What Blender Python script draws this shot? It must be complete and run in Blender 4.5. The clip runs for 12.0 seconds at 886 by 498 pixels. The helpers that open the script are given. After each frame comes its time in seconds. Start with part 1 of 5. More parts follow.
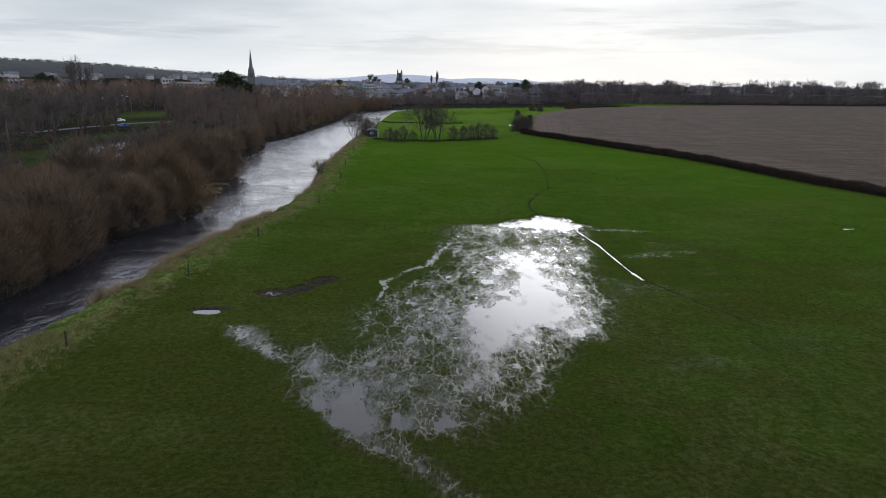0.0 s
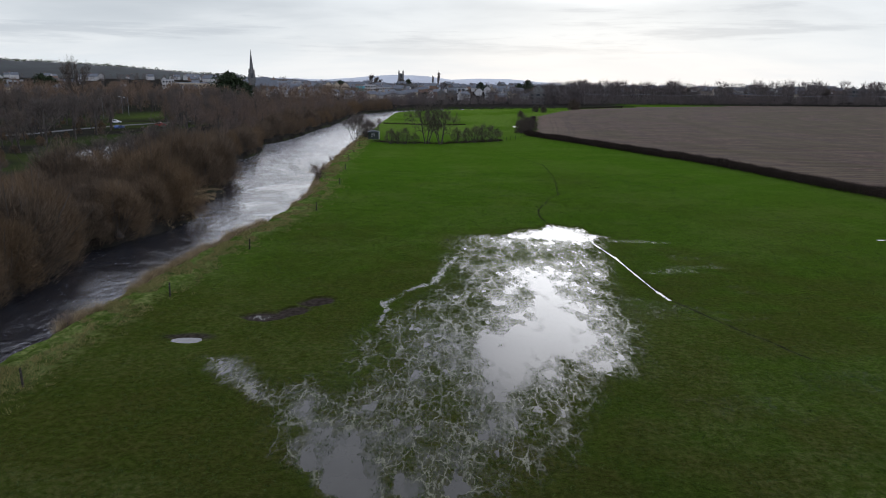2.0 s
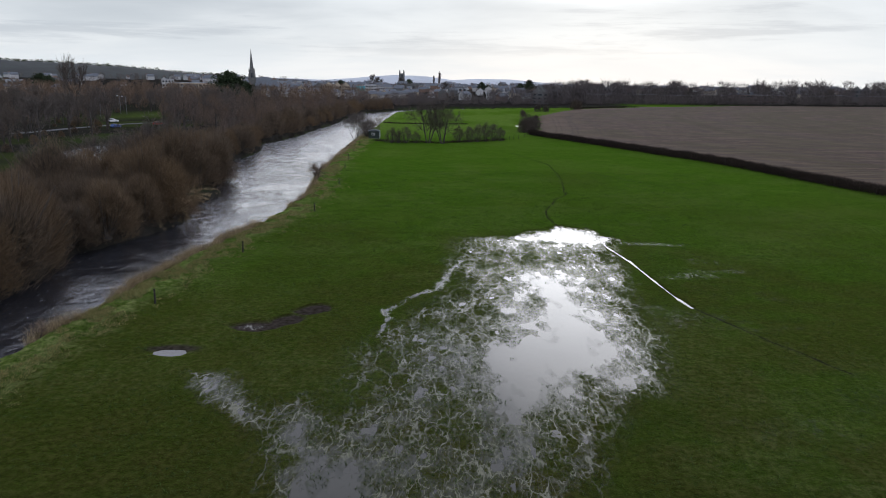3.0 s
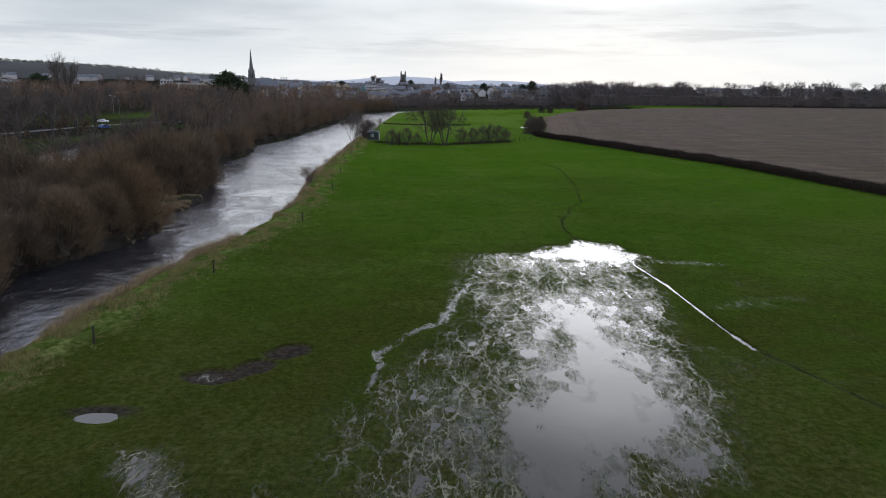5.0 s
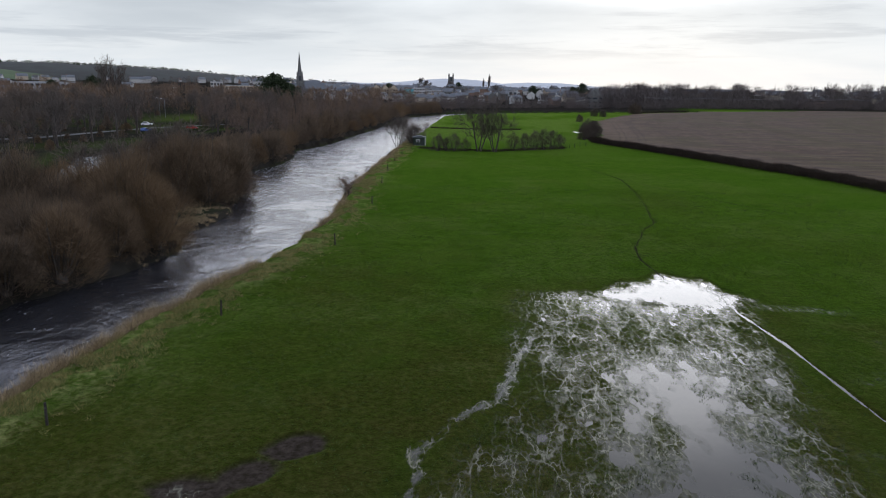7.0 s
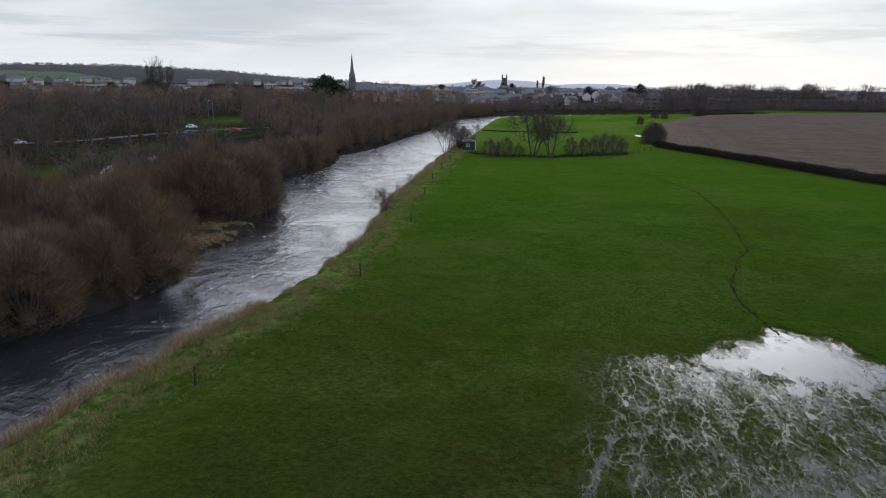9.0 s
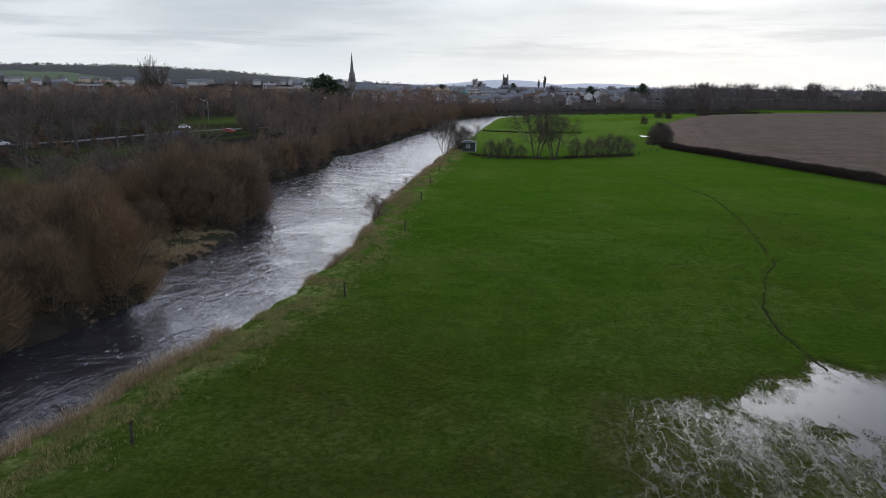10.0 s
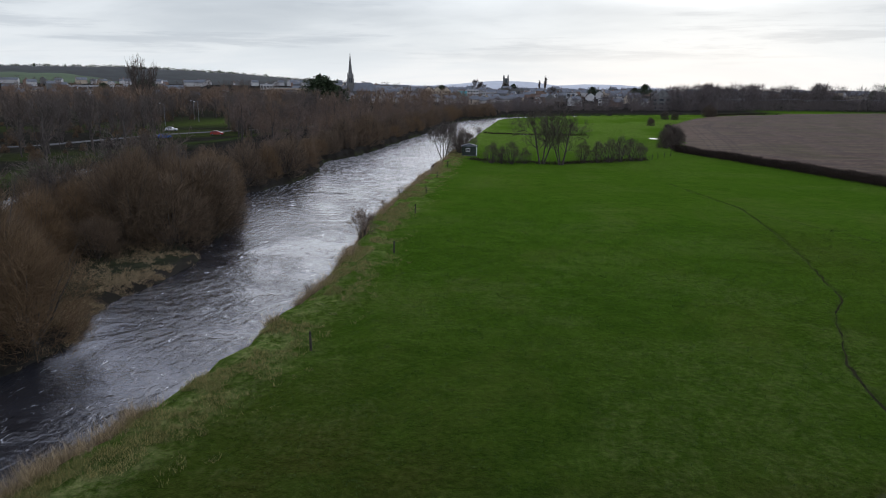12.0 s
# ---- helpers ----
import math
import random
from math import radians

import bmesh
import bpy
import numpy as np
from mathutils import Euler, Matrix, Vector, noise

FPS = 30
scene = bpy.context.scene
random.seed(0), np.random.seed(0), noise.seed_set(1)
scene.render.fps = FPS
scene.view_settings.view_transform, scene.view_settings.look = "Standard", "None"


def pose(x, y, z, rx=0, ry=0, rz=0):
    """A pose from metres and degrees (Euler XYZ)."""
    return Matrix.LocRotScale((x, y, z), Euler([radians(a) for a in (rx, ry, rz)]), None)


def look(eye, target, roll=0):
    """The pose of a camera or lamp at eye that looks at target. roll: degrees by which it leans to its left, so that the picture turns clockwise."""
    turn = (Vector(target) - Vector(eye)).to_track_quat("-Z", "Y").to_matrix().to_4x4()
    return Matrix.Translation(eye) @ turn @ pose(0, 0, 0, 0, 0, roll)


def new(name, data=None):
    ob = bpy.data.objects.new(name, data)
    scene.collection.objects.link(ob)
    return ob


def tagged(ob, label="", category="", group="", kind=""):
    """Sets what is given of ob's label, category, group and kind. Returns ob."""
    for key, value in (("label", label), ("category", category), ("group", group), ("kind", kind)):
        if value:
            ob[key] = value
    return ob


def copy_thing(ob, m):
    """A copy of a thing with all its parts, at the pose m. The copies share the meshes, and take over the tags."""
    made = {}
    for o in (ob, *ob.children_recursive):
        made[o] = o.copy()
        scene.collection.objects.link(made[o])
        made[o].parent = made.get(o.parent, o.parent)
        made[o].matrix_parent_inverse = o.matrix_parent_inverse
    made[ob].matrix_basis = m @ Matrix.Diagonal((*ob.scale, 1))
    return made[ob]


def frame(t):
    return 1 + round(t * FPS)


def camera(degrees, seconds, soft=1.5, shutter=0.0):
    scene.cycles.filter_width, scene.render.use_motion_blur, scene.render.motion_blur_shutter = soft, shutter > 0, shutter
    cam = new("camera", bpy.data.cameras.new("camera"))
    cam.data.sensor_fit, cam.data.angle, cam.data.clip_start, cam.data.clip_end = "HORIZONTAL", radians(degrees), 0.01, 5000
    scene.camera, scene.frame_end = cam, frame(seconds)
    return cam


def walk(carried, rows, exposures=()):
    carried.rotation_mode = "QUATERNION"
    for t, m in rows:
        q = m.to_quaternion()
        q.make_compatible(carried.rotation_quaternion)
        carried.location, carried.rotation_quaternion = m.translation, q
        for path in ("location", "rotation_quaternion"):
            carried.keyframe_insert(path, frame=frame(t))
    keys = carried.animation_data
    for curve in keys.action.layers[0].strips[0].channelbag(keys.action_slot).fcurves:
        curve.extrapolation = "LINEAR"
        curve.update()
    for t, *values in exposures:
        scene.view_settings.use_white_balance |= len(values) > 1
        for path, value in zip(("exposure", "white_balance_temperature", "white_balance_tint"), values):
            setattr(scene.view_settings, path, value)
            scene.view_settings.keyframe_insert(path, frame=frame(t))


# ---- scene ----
# ---- camera and its flight ----
cam = camera(64.19, 12.0, soft=1.0)
ROWS = [
    (0.0, 0.0, 0.0, 18.0, 0.389, -13.266, 0.727),
    (0.5, -0.053, 1.376, 17.952, 0.417, -13.267, 0.71),
    (1.0, -0.18, 2.913, 17.948, 0.441, -13.226, 0.718),
    (1.5, -0.387, 4.455, 18.006, 0.454, -13.225, 0.74),
    (2.0, -0.545, 6.21, 18.01, 0.498, -13.224, 0.706),
    (2.5, -0.726, 8.165, 17.9, 0.537, -13.199, 0.69),
    (3.0, -0.966, 10.346, 17.312, 0.55, -13.192, 0.734),
    (5.0, -1.38, 20.966, 16.561, 0.656, -13.075, 0.812),
    (5.5, -1.581, 23.878, 16.565, 0.674, -13.06, 0.862),
    (6.0, -1.79, 26.63, 16.608, 0.701, -12.998, 0.83),
    (6.5, -1.998, 29.877, 16.632, 0.78, -12.986, 0.762),
    (6.6, -2.079, 30.529, 16.63, 0.911, -12.979, 0.776),
    (6.7, -2.159, 31.18, 16.629, 1.165, -12.972, 0.79),
    (6.8, -2.24, 31.832, 16.628, 2.011, -12.965, 0.805),
    (6.9, -2.321, 32.483, 16.626, 3.243, -12.959, 0.819),
    (7.0, -2.402, 33.135, 16.625, 4.407, -12.952, 0.833),
    (7.1, -2.423, 33.786, 16.629, 5.782, -12.949, 0.823),
    (7.2, -2.443, 34.438, 16.634, 6.898, -12.946, 0.813),
    (7.3, -2.464, 35.089, 16.638, 7.745, -12.943, 0.804),
    (7.4, -2.485, 35.741, 16.643, 8.283, -12.94, 0.794),
    (7.5, -2.505, 36.392, 16.647, 8.476, -12.937, 0.784),
    (7.7, -2.606, 37.797, 16.621, 8.536, -12.931, 0.765),
    (9.3, -3.41, 49.037, 16.417, 8.704, -12.883, 0.61),
    (9.5, -3.51, 50.442, 16.391, 8.729, -12.877, 0.591),
    (10.0, -3.842, 53.997, 16.186, 8.75, -12.901, 0.609),
    (10.5, -4.229, 57.356, 16.175, 8.737, -12.888, 0.607),
    (11.0, -4.603, 60.497, 15.92, 8.731, -12.862, 0.621),
    (11.5, -4.946, 63.462, 15.861, 8.75, -12.835, 0.59),
    (12.0, -5.306, 66.185, 15.839, 8.769, -12.813, 0.56),
]


def aim(x, y, z, yaw, pitch, roll):
    """A camera pose from its place and its turn in degrees (yaw to the left of +y)."""
    a, b = radians(yaw), radians(pitch)
    way = Vector((-math.sin(a) * math.cos(b), math.cos(a) * math.cos(b), math.sin(b)))
    eye = Vector((x, y, z))
    return look(eye, eye + way * 10.0, roll)


walk(cam, [(t, aim(*r)) for t, *r in ROWS], [(0.0, 0.0), (12.0, 0.0)])

# ---- world and sun: a bright overcast with the sun behind cloud, ahead and a little to the right ----
SUN_ELEVATION, SUN_AZIMUTH = 16.5, 12.0        # degrees; azimuth to the right of +y
SUN_DIR = Vector((math.sin(radians(SUN_AZIMUTH)) * math.cos(radians(SUN_ELEVATION)),
                  math.cos(radians(SUN_AZIMUTH)) * math.cos(radians(SUN_ELEVATION)),
                  math.sin(radians(SUN_ELEVATION))))


class Nodes:
    """Short hand for a node tree."""

    def __init__(self, tree):
        self.tree = tree
        tree.nodes.clear()

    def add(self, kind, props=None, **inputs):
        n = self.tree.nodes.new(kind)
        for k, v in (props or {}).items():
            setattr(n, k, v)
        for k, v in inputs.items():
            self.put(n, k.replace("_", " "), v)
        return n

    def put(self, n, key, v):
        sock = n.inputs[int(key[1:])] if key[0] == "i" and key[1:].isdigit() else n.inputs[key]
        if isinstance(v, bpy.types.NodeSocket):
            self.tree.links.new(v, sock)
        else:
            sock.default_value = v

    def math(self, op, a, b=0.0, c=0.0):
        return self.add("ShaderNodeMath", {"operation": op}, i0=a, i1=b, i2=c).outputs[0]

    def span(self, v, a, b, c=0.0, d=1.0, smooth=True):
        n = self.add("ShaderNodeMapRange", {"interpolation_type": "SMOOTHSTEP" if smooth else "LINEAR"},
                     Value=v, From_Min=a, From_Max=b, To_Min=c, To_Max=d)
        return n.outputs[0]

    def mix(self, f, a, b, kind="MIX"):
        n = self.add("ShaderNodeMix", {"data_type": "RGBA", "blend_type": kind})
        for i, v in ((0, f), (6, a), (7, b)):
            if isinstance(v, bpy.types.NodeSocket):
                self.tree.links.new(v, n.inputs[i])
            else:
                n.inputs[i].default_value = v if i == 0 else (*v[:3], 1.0)
        return n.outputs[2]

    def noise(self, vec, scale, detail=4.0, rough=0.55, distort=0.0):
        return self.add("ShaderNodeTexNoise", None, Vector=vec, Scale=scale, Detail=detail, Roughness=rough,
                        Distortion=distort).outputs[0]


world = bpy.data.worlds.new("overcast")
world.use_nodes = True
scene.world = world
n = Nodes(world.node_tree)
way = n.add("ShaderNodeTexCoord").outputs["Generated"]
sep = n.add("ShaderNodeSeparateXYZ", None, Vector=way).outputs
up = n.math("MAXIMUM", sep[2], 0.0)
flat = n.math("ADD", up, 0.20)
over = n.add("ShaderNodeCombineXYZ", None, X=n.math("DIVIDE", sep[0], flat), Y=n.math("DIVIDE", sep[1], flat),
             Z=0.0).outputs[0]
streak = n.add("ShaderNodeMapping", None, Vector=over, Scale=(0.8, 1.3, 1.0), Location=(2.3, 0.7, 0.0)).outputs[0]
big = n.noise(streak, 0.42, 5.0, 0.52, 0.4)
fine = n.noise(streak, 1.3, 5.0, 0.55, 0.3)
cloud = n.math("ADD", n.math("MULTIPLY", big, 0.65), n.math("MULTIPLY", fine, 0.35))
cover = n.span(cloud, 0.34, 0.62)
grey = n.mix(cover, (0.50, 0.55, 0.61), (0.78, 0.83, 0.88))
haze = n.mix(n.span(fine, 0.35, 0.62), (0.75, 0.81, 0.87), (0.82, 0.86, 0.90))
low = n.mix(n.span(up, 0.0, 0.11), haze, grey)
wisp_at = n.add("ShaderNodeCombineXYZ", None, X=n.math("MULTIPLY", sep[0], 2.0), Y=n.math("MULTIPLY", sep[1], 1.5), Z=n.math("MULTIPLY", up, 26.0)).outputs[0]
wisp = n.span(n.noise(wisp_at, 1.5, 7.0, 0.62, 0.15), 0.51, 0.64)
low = n.mix(n.math("MULTIPLY", wisp, n.span(up, 0.02, 0.06, 0.0, 0.5)), low, (0.44, 0.49, 0.56))
high = n.math("MULTIPLY", n.span(up, 0.09, 0.22, 1.0, 1.75), n.span(up, 0.24, 0.52, 1.0, 0.62))
near_sun = n.add("ShaderNodeVectorMath", {"operation": "DOT_PRODUCT"}, i0=way, i1=SUN_DIR).outputs["Value"]
halo = n.math("MULTIPLY", n.math("POWER", n.span(near_sun, 0.962, 0.9995), 2.0), n.math("MULTIPLY", n.span(cloud, 0.30, 0.62, 0.45, 1.0), n.span(up, 0.08, 0.20)))
wide = n.span(near_sun, 0.80, 0.99)
body = n.mix(1.0, low, n.add("ShaderNodeCombineColor", None, Red=high, Green=high, Blue=n.math("MULTIPLY", high, n.span(up, 0.10, 0.36, 1.0, 1.18))).outputs[0], "MULTIPLY")
sky = n.add("ShaderNodeTexSky", {"sky_type": "NISHITA", "sun_disc": False, "sun_elevation": radians(SUN_ELEVATION),
                                 "sun_rotation": radians(SUN_AZIMUTH)}).outputs[0]
veil = n.mix(0.004, body, sky, "ADD")
lit = n.mix(n.math("MULTIPLY", wide, 0.03), veil, (0.95, 1.0, 1.05), "ADD")
lit = n.mix(n.math("MULTIPLY", halo, 1.0), lit, (3.9, 3.9, 3.9), "ADD")
back = n.add("ShaderNodeBackground", None, Color=lit, Strength=1.0)
out = n.add("ShaderNodeOutputWorld", None, Surface=back.outputs[0])

sun = new("sun", bpy.data.lights.new("sun", "SUN"))
sun.data.energy, sun.data.angle, sun.data.color = 0.6, radians(80), (1.0, 0.96, 0.9)
sun.matrix_world = look((0, 0, 60), Vector((0, 0, 60)) - SUN_DIR)

# ---- materials ----
def material(name):
    m = bpy.data.materials.new(name)
    m.use_nodes = True
    return m, Nodes(m.node_tree)


def finish(n, color, rough=0.9, bump=None, strength=0.4, distance=0.1, metal=0.0, specular=0.3, normal=None):
    b = n.add("ShaderNodeBsdfPrincipled")
    n.put(b, "Base Color", color if isinstance(color, bpy.types.NodeSocket) else (*color[:3], 1.0))
    n.put(b, "Roughness", rough)
    n.put(b, "Metallic", metal)
    n.put(b, "Specular IOR Level", specular)
    if bump is not None:
        bn = n.add("ShaderNodeBump", None, Strength=strength, Distance=distance, Height=bump)
        n.put(b, "Normal", bn.outputs[0])
    n.add("ShaderNodeOutputMaterial", None, Surface=b.outputs[0])
    return b


def place(n, scale=(1, 1, 1), world=True):
    pos = n.add("ShaderNodeNewGeometry").outputs["Position"] if world else n.add("ShaderNodeTexCoord").outputs["Object"]
    return n.add("ShaderNodeMapping", None, Vector=pos, Scale=scale).outputs[0]


def plain(name, color, rough=0.8, vary=0.25, scale=2.0, metal=0.0, specular=0.3):
    """A surface with stains and grain at two scales, a little different on each object."""
    m, n = material(name)
    p = place(n, world=False)
    a, b = n.noise(p, scale, 5.0), n.noise(p, scale * 9.0, 3.0)
    f = n.math("ADD", n.math("MULTIPLY", a, 0.7), n.math("MULTIPLY", b, 0.3))
    dark = [c * (1 - vary) for c in color]
    light = [min(1.0, c * (1 + vary)) for c in color]
    c = n.mix(n.span(f, 0.35, 0.65), dark, light)
    r = n.add("ShaderNodeObjectInfo").outputs["Random"]
    c = n.mix(n.span(r, 0, 1, 0.0, 0.25, False), c, (0.05, 0.05, 0.05))
    finish(n, c, rough, f, 0.3, 0.03, metal, specular)
    return m


def attribute(n, name):
    return n.add("ShaderNodeAttribute", {"attribute_name": name}).outputs["Fac"]


def make_ground():
    m, n = material("meadow_ground")
    p = place(n)
    broad, mid, fine = n.noise(p, 0.035, 4.0), n.noise(p, 0.30, 6.0, 0.65, 0.4), n.noise(p, 2.6, 6.0, 0.7)
    blade = n.noise(p, 12.0, 3.0, 0.7)
    green = n.mix(n.span(mid, 0.3, 0.7), (0.018, 0.045, 0.004), (0.036, 0.080, 0.007))
    green = n.mix(n.span(broad, 0.35, 0.65), green, (0.042, 0.076, 0.008))
    patch = n.noise(place(n, (0.8, 1.5, 1.0)), 0.16, 5.0, 0.6, 1.2)
    green = n.mix(n.span(patch, 0.36, 0.50, 0.55, 0.0), green, (0.018, 0.047, 0.004))
    green = n.mix(n.span(patch, 0.54, 0.72, 0.0, 0.8), green, (0.070, 0.112, 0.016))
    fleck = n.noise(p, 1.1, 5.0, 0.7, 0.6)
    clump = n.noise(p, 0.55, 4.0, 0.6, 0.5)
    green = n.mix(n.span(clump, 0.38, 0.50, 0.6, 0.0), green, (0.014, 0.040, 0.004))
    green = n.mix(n.span(clump, 0.54, 0.68, 0.0, 0.6), green, (0.062, 0.105, 0.012))
    green = n.mix(n.span(fleck, 0.60, 0.72, 0.0, 0.5), green, (0.070, 0.068, 0.022))
    green = n.mix(n.span(fine, 0.35, 0.70), n.mix(1.0, green, (0.55, 0.60, 0.6), "MULTIPLY"), green)
    sere = n.noise(place(n, (1.0, 0.6, 1.0)), 0.085, 5.0, 0.68, 0.8)
    green = n.mix(n.math("MULTIPLY", n.span(sere, 0.50, 0.66, 0.0, 0.55), n.span(fleck, 0.35, 0.62, 0.3, 1.0)), green, (0.074, 0.078, 0.018))
    green = n.mix(n.math("MULTIPLY", n.span(blade, 0.45, 0.75), 0.4), green, (0.056, 0.086, 0.020))
    # olive tint of wet grass, also used to dim the near meadow
    wet_dim = n.math("MULTIPLY", attribute(n, "wet_dim"), n.span(mid, 0.2, 0.7, 0.6, 1.0))
    olive = n.mix(n.span(fine, 0.35, 0.7), (0.032, 0.026, 0.007), (0.080, 0.064, 0.019))
    c = n.mix(wet_dim, green, olive)
    tuss = n.noise(place(n, (1.0, 0.6, 1.0)), 1.1, 6.0, 0.7, 0.8)
    pale = n.math("MULTIPLY", attribute(n, "pale"), n.span(tuss, 0.40, 0.60, 0.12, 1.0))
    straw = n.mix(n.span(fine, 0.3, 0.7), (0.065, 0.110, 0.018), (0.30, 0.27, 0.10))
    c = n.mix(pale, c, straw)
    earth = n.mix(n.span(fine, 0.3, 0.7), (0.036, 0.027, 0.019), (0.090, 0.068, 0.048))
    c = n.mix(n.math("MULTIPLY", attribute(n, "mud"), n.span(fine, 0.2, 0.5, 0.7, 1.0)), c, earth)
    lawn = n.mix(n.span(mid, 0.3, 0.7), (0.045, 0.055, 0.016), (0.075, 0.085, 0.025))
    c = n.mix(attribute(n, "lawn"), c, lawn)
    brush = n.mix(n.span(mid, 0.3, 0.7), (0.026, 0.022, 0.016), (0.054, 0.046, 0.034))
    c = n.mix(attribute(n, "scrub"), c, brush)
    h = n.math("ADD", n.math("MULTIPLY", fine, 0.6), n.math("MULTIPLY", blade, 0.4))
    c = n.mix(1.0, c, (0.56, 0.61, 0.70), "MULTIPLY")
    lush = n.math("SUBTRACT", 1.0, n.math("MAXIMUM", n.math("MAXIMUM", attribute(n, "scrub"), attribute(n, "lawn")), n.math("MAXIMUM", attribute(n, "mud"), n.math("MULTIPLY", attribute(n, "wet_dim"), 0.35))))
    grass = n.add("ShaderNodeBsdfPrincipled", None, Base_Color=c, Roughness=1.0, Specular_IOR_Level=0.0, Sheen_Weight=n.math("MULTIPLY", lush, 0.18), Sheen_Roughness=0.35, Sheen_Tint=(0.38, 0.76, 0.06, 1),
                  Normal=n.add("ShaderNodeBump", None, Strength=0.7, Distance=0.16, Height=h).outputs[0])
    # water in the hoof tracks: branching veins at three sizes, pale with silt and bleached grass, and a film between the blades
    film = attribute(n, "film")
    total = silt = None
    for scale, half, need, stretch in ((0.40, 0.018, 0.08, 0.40), (0.85, 0.028, 0.12, 0.38), (1.7, 0.036, 0.20, 0.40), (3.4, 0.034, 0.30, 0.42)):
        flat = place(n, (1.0, stretch, 0.0))
        bend = n.add("ShaderNodeTexNoise", None, Vector=flat, Scale=scale * 1.4, Detail=3.5, Roughness=0.62).outputs["Color"]
        bend = n.add("ShaderNodeVectorMath", {"operation": "MULTIPLY_ADD"}, i0=bend, i1=(1.25 / scale, 1.25 / scale, 0.0), i2=flat).outputs[0]
        cell = n.add("ShaderNodeTexVoronoi", {"feature": "DISTANCE_TO_EDGE", "voronoi_dimensions": "2D"}, Vector=bend, Scale=scale).outputs["Distance"]
        gate = n.noise(place(n, (1.0, 0.5, 0.0)), 0.35 + 0.5 * scale, 3.0, 0.6)
        room = n.math("MULTIPLY", n.span(gate, 0.34, 0.60, -0.2, 1.5), n.math("MULTIPLY", n.span(film, need - 0.06, need + 0.5, 0.0, 1.0), half))
        hit = n.math("MULTIPLY", n.span(n.math("SUBTRACT", room, cell), -0.030, 0.04), n.span(film, need, need + 0.4, 0.36, 0.88))
        total = hit if total is None else n.math("MAXIMUM", total, hit)
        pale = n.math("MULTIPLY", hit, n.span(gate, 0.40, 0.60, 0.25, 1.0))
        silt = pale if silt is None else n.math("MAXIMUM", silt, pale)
    blades = n.noise(place(n, (1.0, 0.45, 1.0)), 5.5, 5.0, 0.72, 0.6)
    mottle = n.noise(place(n, (1.0, 0.5, 1.0)), 1.3, 4.0, 0.65, 0.8)
    cover = n.math("ADD", n.math("MULTIPLY", n.math("SUBTRACT", blades, 0.5), 1.3), n.math("MULTIPLY", n.math("SUBTRACT", mottle, 0.5), 0.9))
    sheet_in = n.span(n.math("ADD", cover, film), 0.46, 1.12)
    total = n.math("MAXIMUM", n.math("MULTIPLY", total, n.span(film, 0.03, 0.2)), sheet_in)
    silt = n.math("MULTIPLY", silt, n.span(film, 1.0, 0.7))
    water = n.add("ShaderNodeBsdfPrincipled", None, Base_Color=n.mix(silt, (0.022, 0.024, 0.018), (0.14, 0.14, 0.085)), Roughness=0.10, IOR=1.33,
                  Normal=n.add("ShaderNodeCombineXYZ", None, X=0.0, Y=0.0, Z=1.0).outputs[0])
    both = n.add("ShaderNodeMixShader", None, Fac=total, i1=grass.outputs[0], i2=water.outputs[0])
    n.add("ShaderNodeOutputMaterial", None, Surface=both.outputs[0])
    return m


def make_water(name, body, rough, ripple, scale, stretch, chop=0.0):
    m, n = material(name)
    p = place(n, stretch)
    a, b = n.noise(p, scale, 4.0, 0.6, 0.6), n.noise(p, scale * 4.3, 3.0, 0.6)
    gust = n.span(n.noise(place(n), 0.09, 4.0, 0.65, 1.0), 0.38, 0.64, 0.4, 1.1)
    h = n.math("MULTIPLY", n.math("ADD", n.math("MULTIPLY", a, 0.7), n.math("MULTIPLY", b, 0.3)), gust)
    c = n.mix(n.span(n.noise(place(n), 0.4, 3.0), 0.3, 0.7), body, [v * 1.5 for v in body])
    if chop:
        # white foam flecks; their thickening with distance is sky glare put into the colour
        foam_glare = n.noise(place(n, (1.3, 0.55, 1.0)), 1.6, 7.0, 0.75, 0.8)
        near_cut = n.span(n.add("ShaderNodeSeparateXYZ", None, Vector=place(n)).outputs[1], 100.0, 250.0, 0.12, -0.04)
        c = n.mix(n.math("MULTIPLY", n.span(n.math("SUBTRACT", foam_glare, near_cut), 0.47, 0.64), chop), c, (0.80, 0.80, 0.80))
    b = finish(n, c, rough, h, ripple, 0.25 if chop else 0.25, specular=0.7 if chop else 0.6)
    n.put(b, "IOR", 1.6 if chop else 1.33)
    return m


